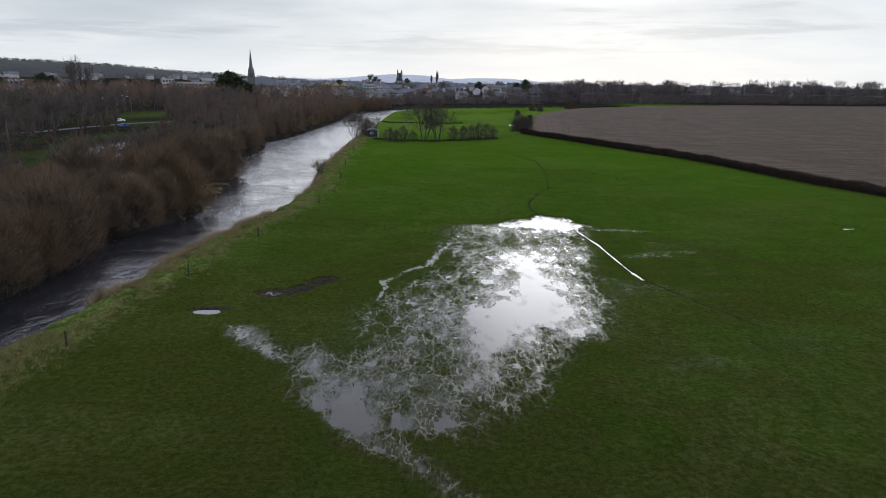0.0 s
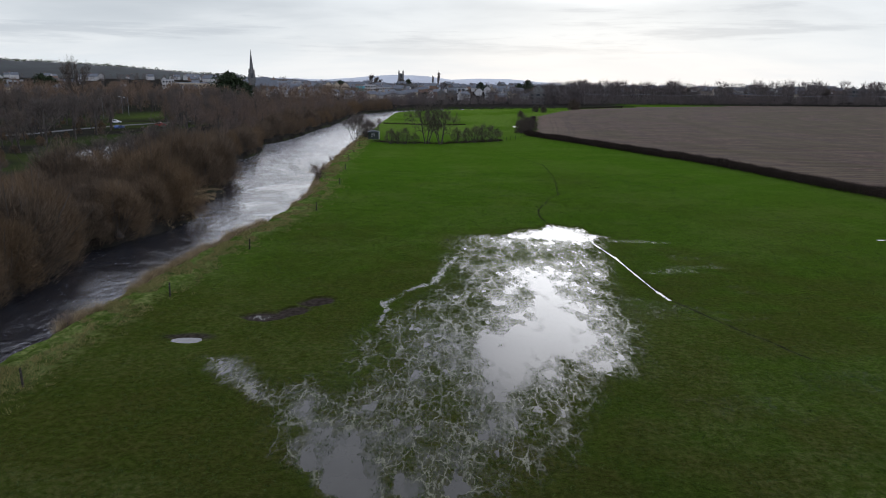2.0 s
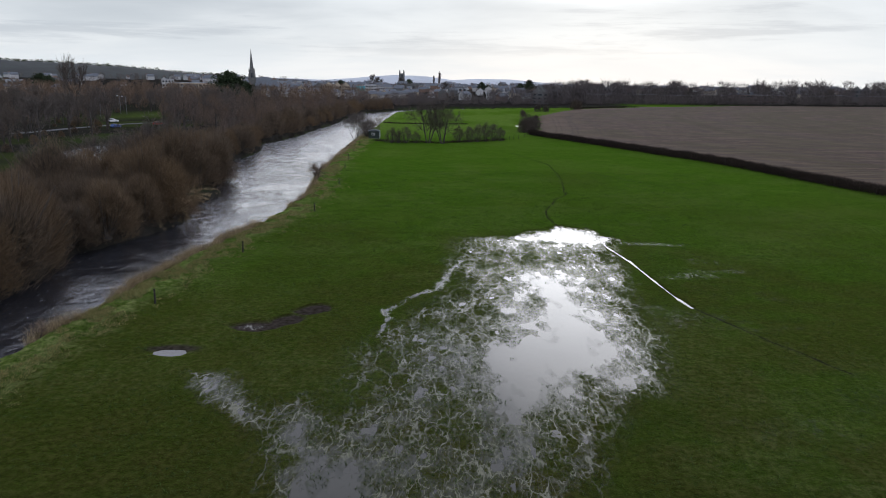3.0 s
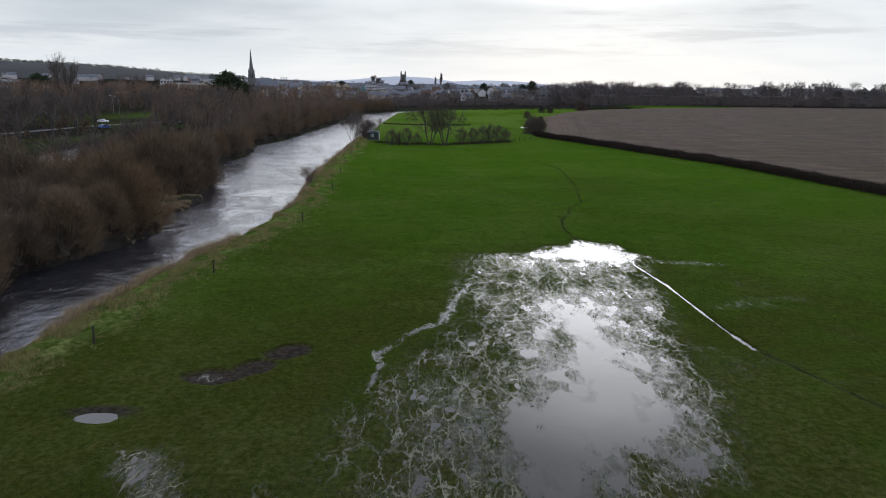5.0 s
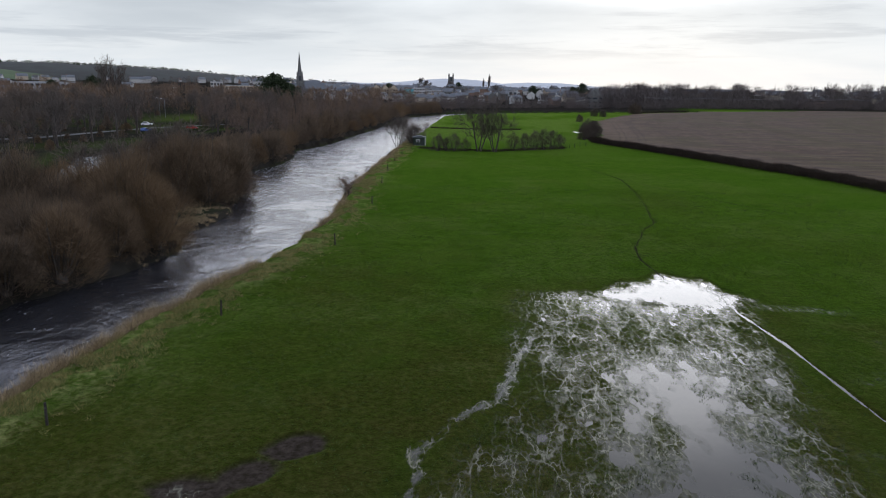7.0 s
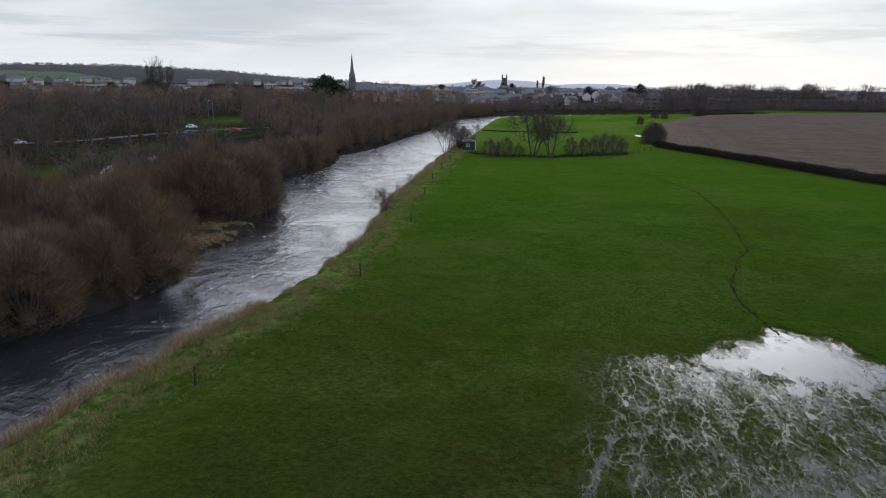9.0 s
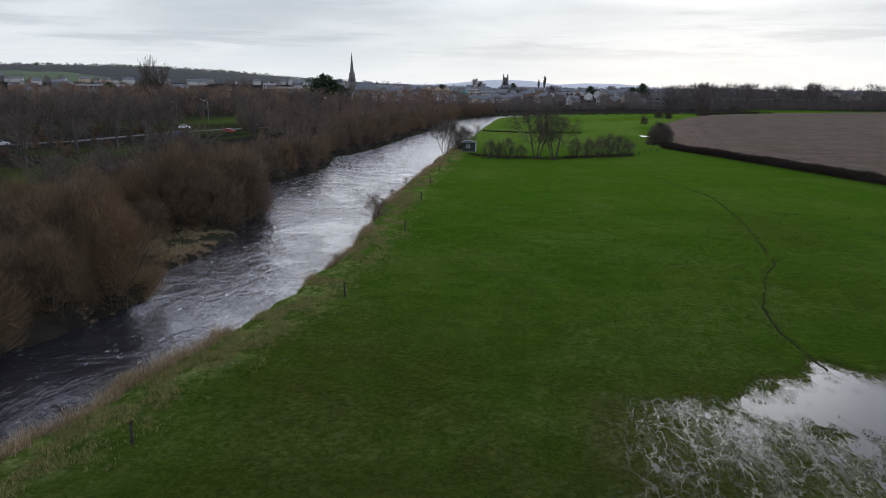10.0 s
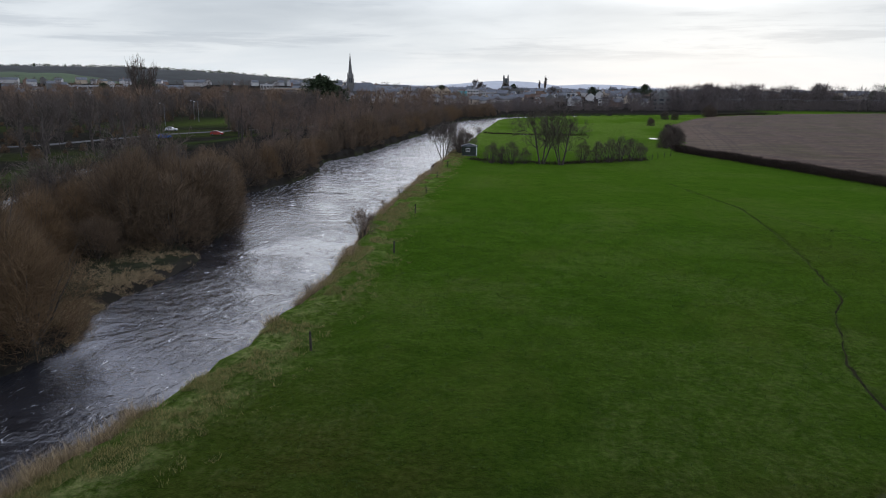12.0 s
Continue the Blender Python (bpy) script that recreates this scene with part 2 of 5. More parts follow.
def make_field():
    m, n = material("stubble_field")
    p = place(n)
    turn = n.add("ShaderNodeMapping", None, Vector=p, Rotation=(0, 0, radians(-12))).outputs[0]
    rows_tex = n.add("ShaderNodeTexWave", {"wave_type": "BANDS", "bands_direction": "Y"}, Vector=turn, Scale=0.10,
                     Distortion=1.6, Detail=3.0, Detail_Scale=0.6).outputs[1]
    tracks = n.add("ShaderNodeTexWave", {"wave_type": "BANDS", "bands_direction": "Y"}, Vector=turn, Scale=0.013,
                   Distortion=5.0, Detail=2.0, Detail_Scale=0.3).outputs[1]
    a, b, f = n.noise(p, 0.02, 4.0), n.noise(p, 0.5, 6.0, 0.65), n.noise(p, 3.0, 5.0, 0.7)
    c = n.mix(n.span(b, 0.3, 0.7), (0.044, 0.027, 0.019), (0.130, 0.088, 0.065))
    c = n.mix(n.math("MULTIPLY", n.span(a, 0.44, 0.60), 0.85), c, (0.078, 0.064, 0.030))
    weed = n.noise(place(n, (0.5, 1.4, 1.0)), 0.05, 5.0, 0.65, 1.0)
    c = n.mix(n.span(weed, 0.50, 0.66, 0.0, 0.75), c, (0.062, 0.056, 0.022))
    c = n.mix(n.math("MULTIPLY", n.span(rows_tex, 0.5, 0.85), 0.42), c, (0.060, 0.045, 0.033))
    c = n.mix(n.math("MULTIPLY", n.span(tracks, 0.93, 0.995), 0.15), c, (0.19, 0.15, 0.12))
    c = n.mix(n.math("MULTIPLY", n.span(f, 0.5, 0.8), 0.4), c, (0.19, 0.15, 0.12))
    edge = n.math("ADD", attribute(n, "edge"), n.math("MULTIPLY", n.math("SUBTRACT", n.noise(p, 0.05, 2.0), 0.5), 3.0))
    c = n.mix(n.math("MULTIPLY", n.span(edge, 26.0, 4.0), 0.45), c, (0.150, 0.108, 0.078))
    lie = n.add("ShaderNodeCombineXYZ", None, X=n.math("MULTIPLY", edge, 0.075), Y=n.math("MULTIPLY", n.noise(p, 0.02, 3.0), 3.0), Z=0.0).outputs[0]
    band = n.noise(lie, 1.0, 4.0, 0.6, 0.5)
    c = n.mix(n.math("MULTIPLY", n.span(band, 0.50, 0.62, 0.0, 0.8), n.span(b, 0.25, 0.6, 0.5, 1.0)), c, (0.058, 0.050, 0.018))
    c = n.mix(n.span(band, 0.44, 0.34, 0.0, 0.5), c, (0.060, 0.044, 0.038))
    for at_m in (7.5, 9.6, 14.0, 16.1, 24.0, 26.1):
        rut = n.span(n.math("ABSOLUTE", n.math("SUBTRACT", edge, at_m)), 0.55, 0.1)
        c = n.mix(n.math("MULTIPLY", rut, n.span(b, 0.3, 0.6, 0.1, 0.6)), c, (0.050, 0.037, 0.027))
    clod = n.noise(place(n, (0.35, 1.0, 1.0)), 0.22, 6.0, 0.72, 0.6)
    c = n.mix(n.span(clod, 0.38, 0.62, 0.6, 0.0), c, (0.038, 0.026, 0.019))
    c = n.mix(1.0, c, (0.86, 0.80, 0.77), "MULTIPLY")
    finish(n, c, 0.95, n.math("ADD", b, n.math("MULTIPLY", rows_tex, 0.5)), 0.8, 0.2, specular=0.1)
    return m


def make_twig(name, dark, light, tip):
    """Bare twigs: each one a little different, each tree a little different."""
    m, n = material(name)
    r = n.add("ShaderNodeNewGeometry").outputs["Random Per Island"]
    o = n.add("ShaderNodeObjectInfo").outputs["Random"]
    c = n.mix(r, dark, light)
    c = n.mix(n.span(o, 0.2, 1.0, 0.0, 0.7, False), c, tip)
    finish(n, c, 0.9, specular=0.15)
    return m


def make_leaf(name, dark, light):
    m, n = material(name)
    r = n.add("ShaderNodeNewGeometry").outputs["Random Per Island"]
    o = n.add("ShaderNodeObjectInfo").outputs["Random"]
    c = n.mix(r, dark, light)
    c = n.mix(n.math("MULTIPLY", o, 0.3), c, (0.03, 0.04, 0.02))
    finish(n, c, 0.85, specular=0.2)
    return m


M = {
    "ground": make_ground(),
    "field": make_field(),
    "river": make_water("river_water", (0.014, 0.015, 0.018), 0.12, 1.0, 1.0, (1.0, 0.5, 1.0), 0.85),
    "pool": make_water("flood_water", (0.020, 0.020, 0.015), 0.06, 0.012, 1.6, (1.0, 1.0, 1.0)),
    "bark": plain("bark", (0.060, 0.050, 0.042), 0.95, 0.4, 1.5),
    "bark_pale": plain("bark_pale", (0.13, 0.12, 0.095), 0.95, 0.4, 1.5),
    "willow": make_twig("willow_twigs", (0.034, 0.027, 0.021), (0.185, 0.136, 0.090), (0.160, 0.102, 0.050)),
    "wood": make_twig("woodland_twigs", (0.040, 0.032, 0.028), (0.215, 0.166, 0.136), (0.170, 0.112, 0.068)),
    "grey_twig": make_twig("grey_twigs", (0.055, 0.047, 0.041), (0.146, 0.125, 0.109), (0.105, 0.083, 0.065)),
    "thorn": make_twig("thorn_twigs", (0.036, 0.030, 0.025), (0.105, 0.088, 0.070), (0.090, 0.068, 0.048)),
    # bare-twig greys, lightened to carry the haze of the far side
    "belt": make_twig("hazy_belt_twigs", (0.060, 0.052, 0.050), (0.150, 0.130, 0.122), (0.110, 0.092, 0.082)),
    "hedge": make_twig("hedge_twigs", (0.014, 0.010, 0.008), (0.042, 0.030, 0.022), (0.030, 0.021, 0.015)),
    "needle": make_leaf("evergreen_needles", (0.013, 0.023, 0.010), (0.042, 0.062, 0.027)),
    "tuft": make_leaf("grass_blades", (0.018, 0.042, 0.006), (0.072, 0.112, 0.022)),
    "dead": make_leaf("dead_grass", (0.08, 0.055, 0.028), (0.58, 0.44, 0.26)),
    "straw": make_leaf("straw_blades", (0.055, 0.085, 0.018), (0.46, 0.37, 0.15)),
    "trodden": plain("trodden_mud", (0.022, 0.024, 0.009), 1.0, 0.4, 1.5, 0.0, 0.0),
    "post": plain("weathered_post", (0.032, 0.027, 0.021), 0.95, 0.4, 6.0),
    "render_white": plain("white_render", (0.48, 0.475, 0.46), 0.85, 0.12, 0.6),
    "render_cream": plain("cream_render", (0.487, 0.412, 0.311), 0.85, 0.12, 0.6),
    "brick": plain("brown_brick", (0.23, 0.15, 0.11), 0.9, 0.25, 1.2),
    "stone": plain("grey_stone", (0.14, 0.14, 0.135), 0.9, 0.3, 0.7),
    "slate": plain("slate_roof", (0.128, 0.141, 0.160), 0.7, 0.3, 0.9),
    "tile": plain("brown_tile_roof", (0.13, 0.095, 0.08), 0.85, 0.3, 0.9),
    "metal_roof": plain("pale_metal_roof", (0.406, 0.429, 0.452), 0.45, 0.12, 0.3, 0.0, 0.5),
    "glass_dark": plain("dark_glass", (0.03, 0.04, 0.05), 0.12, 0.2, 1.0, 0.0, 0.6),
    "teal": plain("teal_glazing", (0.12, 0.42, 0.47), 0.25, 0.15, 0.5, 0.0, 0.5),
    "green_paint": plain("green_paint", (0.030, 0.046, 0.034), 0.75, 0.25, 3.0),
    "white_paint": plain("white_paint", (0.78, 0.78, 0.75), 0.6, 0.08, 3.0),
    "asphalt": plain("asphalt", (0.083, 0.083, 0.085), 0.9, 0.25, 0.5),
    "galvanised": plain("galvanised_steel", (0.24, 0.25, 0.26), 0.5, 0.15, 3.0, 0.6),
    "tyre": plain("black_rubber", (0.02, 0.02, 0.02), 0.9, 0.2, 4.0),
    "car_white": plain("white_car_paint", (0.75, 0.76, 0.78), 0.25, 0.05, 1.0, 0.0, 0.6),
    "car_red": plain("red_car_paint", (0.35, 0.04, 0.03), 0.25, 0.05, 1.0, 0.0, 0.6),
    "car_blue": plain("blue_car_paint", (0.05, 0.10, 0.28), 0.25, 0.05, 1.0, 0.0, 0.6),
    "hill": plain("wooded_hill", (0.012, 0.017, 0.015), 0.95, 0.4, 0.02),
    "hill_green": plain("hill_pasture", (0.042, 0.081, 0.021), 0.95, 0.2, 0.01),
    # distance haze is mixed into this pale bluish base colour
    "hill_far": plain("hazed_hill", (0.46, 0.49, 0.52), 0.95, 0.08, 0.004),
}

# ---- helpers for shapes ----
def mesh(name, verts, faces, mat, smooth=False):
    me = bpy.data.meshes.new(name)
    me.from_pydata(verts if isinstance(verts, list) else verts.tolist(), [],
                   faces if isinstance(faces, list) else faces.tolist())
    me.materials.append(mat)
    if smooth:
        me.polygons.foreach_set("use_smooth", [True] * len(me.polygons))
    me.update()
    return me


def part(name, me, parent, label=""):
    """One mesh object under a thing or a part; me: a mesh, or a (bmesh, material)."""
    if isinstance(me, tuple):
        bm, mat = me
        me = bpy.data.meshes.new(name)
        bm.to_mesh(me)
        bm.free()
        me.materials.append(mat)
    ob = new(name, me)
    ob.parent = parent
    return tagged(ob, label)


def thing(name, m, label, category, group="", kind=""):
    ob = new(name)
    ob.empty_display_size = 0.3
    ob.matrix_basis = m
    return tagged(ob, label, category, group, kind)


def at(x, y, z=0.0, turn=0.0, size=1.0, tall=1.0):
    return pose(x, y, z, 0, 0, turn) @ Matrix.Diagonal((size, size, size * tall, 1.0))


def box(bm, x0, x1, y0, y1, z0, z1, bevel=0.0):
    got = bmesh.ops.create_cube(bm, size=1.0, matrix=Matrix.Translation(((x0 + x1) / 2, (y0 + y1) / 2, (z0 + z1) / 2))
                                @ Matrix.Diagonal((x1 - x0, y1 - y0, z1 - z0, 1.0)))
    if bevel:
        edges = list({e for v in got["verts"] for e in v.link_edges})
        bmesh.ops.bevel(bm, geom=edges, offset=bevel, segments=1, affect="EDGES")
    return bm


def boxes(*spans, bevel=0.0):
    bm = bmesh.new()
    for s in spans:
        box(bm, *s, bevel=bevel)
    return bm


def prism(bm, outline, y0, y1):
    """A solid with the outline (x, z), between y0 and y1."""
    a = [bm.verts.new((x, y0, z)) for x, z in outline]
    b = [bm.verts.new((x, y1, z)) for x, z in outline]
    bm.faces.new(a)
    bm.faces.new(b[::-1])
    for i in range(len(a)):
        j = (i + 1) % len(a)
        bm.faces.new((a[j], a[i], b[i], b[j]))
    bmesh.ops.recalc_face_normals(bm, faces=bm.faces)
    return bm


def lattice(ix, iy, seed):
    h = ix.astype(np.int64) * 374761393 + iy.astype(np.int64) * 668265263 + seed * 974634777
    h = ((h ^ (h >> 13)) & 0x7FFFFFFF) * 1274126177
    h = h ^ (h >> 16)
    return (h & 0xFFFFFF) / float(0xFFFFFF)


def value_noise(x, y, seed=0):
    ix, iy = np.floor(x), np.floor(y)
    fx, fy = x - ix, y - iy
    fx, fy = fx * fx * fx * (fx * (fx * 6 - 15) + 10), fy * fy * fy * (fy * (fy * 6 - 15) + 10)
    a, b = lattice(ix, iy, seed), lattice(ix + 1, iy, seed)
    c, d = lattice(ix, iy + 1, seed), lattice(ix + 1, iy + 1, seed)
    return (a + (b - a) * fx) * (1 - fy) + (c + (d - c) * fx) * fy


def fbm(x, y, seed=0, octaves=4):
    total, amp, norm = 0.0, 1.0, 0.0
    for k in range(octaves):
        total = total + amp * value_noise(x * 2**k + 17.3 * k, y * 2**k - 9.1 * k, seed + k)
        norm += amp
        amp *= 0.5
    return total / norm


def step(a, b, v):
    t = np.clip((v - a) / (b - a), 0, 1)
    return t * t * (3 - 2 * t)


def to_line(x, y, pts):
    """Distance from each (x, y) to a polyline."""
    best = np.full(np.shape(x), 1e9)
    for (ax, ay), (bx, by) in zip(pts[:-1], pts[1:]):
        dx, dy = bx - ax, by - ay
        t = np.clip(((x - ax) * dx + (y - ay) * dy) / (dx * dx + dy * dy), 0, 1)
        best = np.minimum(best, np.hypot(x - ax - t * dx, y - ay - t * dy))
    return best


def inside(x, y, poly):
    hit = np.zeros(np.shape(x), bool)
    for (ax, ay), (bx, by) in zip(poly, poly[1:] + poly[:1]):
        cross = (ay > y) != (by > y)
        hit ^= cross & (x < (bx - ax) * (y - ay) / (by - ay + 1e-12) + ax)
    return hit


# ---- the lie of the land ----
RIVER, POOL = -2.0, -0.05                     # water levels
RIGHT_Y = [-80, 20, 44, 54, 60, 69, 78, 92, 105, 120, 131, 144, 165, 205, 235, 313, 400, 440, 466, 500, 540, 600]
RIGHT_X = [-34, -31, -29.8, -29.1, -28.3, -27.8, -27, -25, -24, -23.5, -24.3, -26, -27.5, -28.5, -30, -31.5, -33.5, -33.5, -27.5, -8, 40, 150]
LEFT_Y = [-80, 40, 62, 72, 89, 98, 105, 110, 114, 120, 128, 132, 136, 139, 145, 153, 162, 175, 194, 212, 226, 234, 248, 287, 346, 418, 460, 490, 529, 570, 640]
LEFT_X = [-48, -41, -39.8, -40.5, -42, -38, -37.3, -37.7, -39.8, -40.2, -39.6, -39.8, -42, -49, -44, -47.5, -51.5, -56.5, -53.3, -54.5, -58.5, -59.5, -56.5, -56.0, -55.8, -57.2, -57.5, -50, -38.5, 0, 150]
SIDE_Y = [-80, 60, 140, 160, 200, 240, 262]   # the back channel behind the island
SIDE_A = [-66, -62, -60, -70, -92, -98, -99]
SIDE_B = [-88, -89, -88, -90, -107, -108, -101]
FIELD = [(27.6, 262.5), (37.1, 238.5), (44.9, 217.5), (51.9, 197.5), (60, 177.5), (64.6, 160.5), (67.3, 147.5), (70, 135.5), (73.2, 125), (75.6, 118.6), (92, 92), (115, 55),
         (150, 0), (760, 0), (760, 690), (423, 690), (281, 690), (150, 604), (91, 537), (63, 462), (46, 400), (33, 292)]
TRACK = [(12.8, 96.0), (12.0, 102.6), (12.4, 108.6), (14.2, 114), (15.3, 118.8), (17.9, 124.4), (18.2, 130), (19.1, 136), (20.2, 150), (20.5, 167.7), (14.5, 193.7)]
TRACK_SIDE = [(20.5, 167.7), (30, 146), (38, 132)]
STREAM = [(16.4, 89.3), (16.3, 86.7), (17.3, 80), (17.7, 74), (18.1, 68.5), (18.6, 64.8)]
STREAM_DRY = [(18.6, 64.8), (19.8, 61.2), (21.9, 56.4), (24.5, 51)]
STREAM_LEFT = [(-5.9, 57.0), (-5.5, 61.2), (-6.0, 62.6), (-5.2, 64.2), (-3.7, 67.2), (-2.0, 69.2), (-1.2, 72.9), (-0.7, 76), (0.2, 79)]


def blob(x, y, cx, cy, rx, ry, turn=0.0):
    a = radians(turn)
    u, v = (x - cx) * math.cos(a) + (y - cy) * math.sin(a), -(x - cx) * math.sin(a) + (y - cy) * math.cos(a)
    return np.sqrt((u / rx) ** 2 + (v / ry) ** 2)


POOLS = [[(13, 96.7), (9.6, 94), (4.3, 90.9), (6.6, 88.8), (10.4, 87.6), (13.1, 86.9), (16.3, 87.2), (17.2, 91.5), (16, 94.5)],
         [(6, 73.3), (10.4, 75.5), (11.3, 73), (9.6, 67.7), (10.6, 64), (10.8, 59.5), (11, 55), (9.2, 51.5), (6.8, 50.3), (5.8, 46.3),
          (2.6, 43.4), (0.6, 45.3), (0.6, 51), (1.5, 55.5), (4.5, 58.5), (5.8, 64)],
         [(-9, 42.2), (-7, 42.2), (-3.7, 39.4), (-2.8, 34.5), (-4.3, 33.2), (-7.8, 37)]]
NET = [(-1.7, 86), (0, 90), (5, 91), (17.5, 88.5), (15.6, 75), (14.4, 65), (15, 57), (12.4, 48), (10.3, 46.5), (6.9, 41), (5, 36.5), (1, 32.5), (-3, 33),
       (-8.9, 39), (-12, 44.5), (-10, 47.5), (-7.6, 47.5), (-7.6, 54), (-5.2, 60), (-0.8, 71.5), (-0.6, 76.7)]
SPURS = [[(-17, 50.5), (-14.6, 50.8), (-12, 47.4), (-9.2, 42.5), (-11.5, 43.3), (-16, 48.3)], [(-3, 34.8), (0.6, 29.8), (2.2, 27.5), (0.2, 27.8), (-4.3, 33)]]


def depth_in(x, y, poly):
    """Metres inside an outline, below 0 outside it."""
    d = to_line(x, y, poly + poly[:1])
    return np.where(inside(x, y, poly), d, -d)


def flood(x, y):
    """How far the flood reaches: above 1 open water, from 0 to 1 a net of wet tracks in the grass."""
    broad, mid = fbm(x * 0.22, y * 0.13, 40) - 0.5, fbm(x * 0.8, y * 0.4, 46) - 0.5
    pool = np.max([depth_in(x, y, p) for p in POOLS], 0) - 0.8 + 2.6 * broad + 2.4 * mid
    net = depth_in(x, y, NET) + 3.0 * broad + 1.2 * mid
    spur = np.max([depth_in(x, y, p) for p in SPURS], 0) + 1.2 * broad + 0.6 * mid
    w = step(-1.8, 2.6, net) * (0.40 + 0.50 * np.exp(np.minimum(pool, 0) / 4.6)) + 0.5 * mid * step(-1.0, 1.5, net)
    w = np.maximum(w, step(-0.9, 0.9, spur) * 0.74) - 0.75 * step(-0.6, -11.0, np.maximum(net, spur))
    return np.maximum(w, 0.86 + np.where(pool > -0.4, 0.20, 0.62) * (pool + 0.4))


def land(x, y):
    """Height of the ground, and what grows on it."""
    x, y = np.asarray(x, float), np.asarray(y, float)
    right, left = np.interp(y, RIGHT_Y, RIGHT_X), np.interp(y, LEFT_Y, LEFT_X)
    ragged = (fbm(x * 0.3, y * 0.3, 61) - 0.5)
    right = right + ragged * 1.6
    left = left + ragged * 2.2 - 0.5
    z = 0.05 + 0.10 * (fbm(x * 0.08, y * 0.08, 5) - 0.5) + 0.05 * (fbm(x * 0.7, y * 0.7, 7) - 0.5)
    # a long swell in the meadow, and the town's rising ground
    z = z + 0.25 * step(105, 180, y) * (fbm(x * 0.02, y * 0.02, 77) - 0.3)
    far = np.hypot(x, y)
    rise_far = 8.5 * step(690, 1250, far) + 10.0 * step(900, 1500, far) * step(-100, -500, x)
    z = z + rise_far
    # the near flood
    reach = (x > -22) & (x < 27) & (y > 24) & (y < 100)
    w = np.full(x.shape, -1.0)
    w[reach] = flood(x[reach], y[reach])
    near = reach & (w > -0.2)
    pool_z = np.full(x.shape, 1.0)
    if near.any():
        u, v, d = x[near], y[near], w[near]
        tuft = fbm(u * 1.5, v * 0.6, 97, 5) - 0.5
        pool_z[near] = POOL + np.clip((1.0 - d + tuft * 1.5) * 0.14, -0.08, 0.045)
    lines = to_line(x, y, STREAM) / (0.05 + 0.16 * value_noise(x * .6, y * .6, 44))
    pool_z = np.minimum(pool_z, POOL + np.clip((lines + (fbm(x * 1.7, y * 1.7, 14) - 0.5) * 0.9 - 0.9) * 0.10, -0.10, 0.2))
    puddle = blob(x, y, -19.15, 53.5, 1.1, 0.66, 4) + (fbm(x * 1.1, y * 1.6, 18) - 0.5) * 0.9
    pool_z = np.minimum(pool_z, POOL + np.clip((puddle - 1.0) * 0.3, -0.2, 0.2))
    blend = step(-0.25, 0.1, np.maximum(w, np.maximum(1.6 - lines, 1.8 - puddle)))
    z = np.where(reach, z + (np.minimum(pool_z, z) - z) * blend, z)
    z = np.where(reach & (blend < 0.5), np.maximum(z, POOL + 0.035), z)
    # the bare hollow
    hollow = np.minimum(np.minimum(blob(x, y, -14.9, 58.8, 1.9, 1.1, 15), blob(x, y, -13.0, 60.2, 1.7, 1.0, 45)), blob(x, y, -11.5, 62.8, 1.5, 1.1, 50)) + (fbm(x * 0.9, y * 0.9, 19) - 0.5) * 0.6
    dip = np.clip(1.25 - hollow, 0, 1)
    z = z - 0.30 * step(0, 0.7, dip) * (1 - 0.5 * blend)
    z = np.where((hollow < 1.4) & (blend < 0.5), np.maximum(z, POOL + 0.010), z)
    # worn tracks
    worn = np.minimum(np.minimum(to_line(x, y, TRACK), to_line(x, y, STREAM_DRY)), to_line(x, y, TRACK_SIDE) + 0.12)
    worn = worn + (fbm(x * 0.8, y * 0.8, 23) - 0.5) * 0.4
    z = z - np.where(reach, 0.03, 0.10) * step(0.32, 0.02, worn)
    # the bank: a grassy lip, then down to the bed
    lip = step(5.0, 0.5, x - right) * step(-1.0, 0.5, x - right)
    z = z + 0.22 * lip * (0.5 + fbm(x * 0.5, y * 0.5, 55))
    bed = -3.3
    down = step(0.3, -3.2, x - right)
    z = z + (bed - z) * down
    # far side: the wooded island and bank, low and uneven
    isle = -0.9 + 0.7 * (fbm(x * 0.12, y * 0.12, 33) - 0.5) + 0.9 * step(150, 240, y)
    spit = step(10, 4, np.abs(x + 44)) * step(14, 9, np.abs(y - 124))
    isle = isle - 0.45 * spit
    rise = step(0.9, -1.5, x - left)
    z = np.where(x < (right + left) / 2, bed + (isle - bed) * rise, z)
    # the back channel and the park beyond it
    a, b = np.interp(y, SIDE_Y, SIDE_A) + ragged * 3, np.interp(y, SIDE_Y, SIDE_B) + ragged * 2
    ditch = step(0.5, -2.5, x - a) * step(-0.5, 2.5, x - b) * step(262, 250, y)
    z = np.where(x < left, z + (-3.0 - z) * ditch, z)
    park = step(2.0, -6.0, x - b)
    z = np.where(x < left, z + (0.2 - z) * park * (1 - ditch) * step(700, 500, far), z)
    z = np.where(x < left, z + rise_far, z)
    # cover
    film = np.where(reach, np.clip(w, 0, 1.2), 0.0)
    rill = to_line(x, y, STREAM_LEFT) + (fbm(x * 1.4, y * 1.2, 4) - 0.5) * 0.7
    film = np.maximum(film, 0.90 * step(0.70, 0.05, rill / (0.45 + 0.55 * step(60, 63, y))) * (0.45 + 0.55 * step(0.25, 0.5, fbm(x * 0.7, y * 0.7, 9))))
    wet_dim = np.where(reach, np.clip(step(-0.7, 0.5, w + (fbm(x * 0.15, y * 0.15, 71) - 0.5) * 0.7), 0, 1), 0.0)
    # near meadow dimmed by colour for lens fall-off and the steep view
    wet_dim = np.maximum(wet_dim, 0.62 * step(150, 84, y) * (0.45 + 0.55 * step(0.36, 0.62, fbm(x * 0.07, y * 0.05, 141))) * (y < 200))
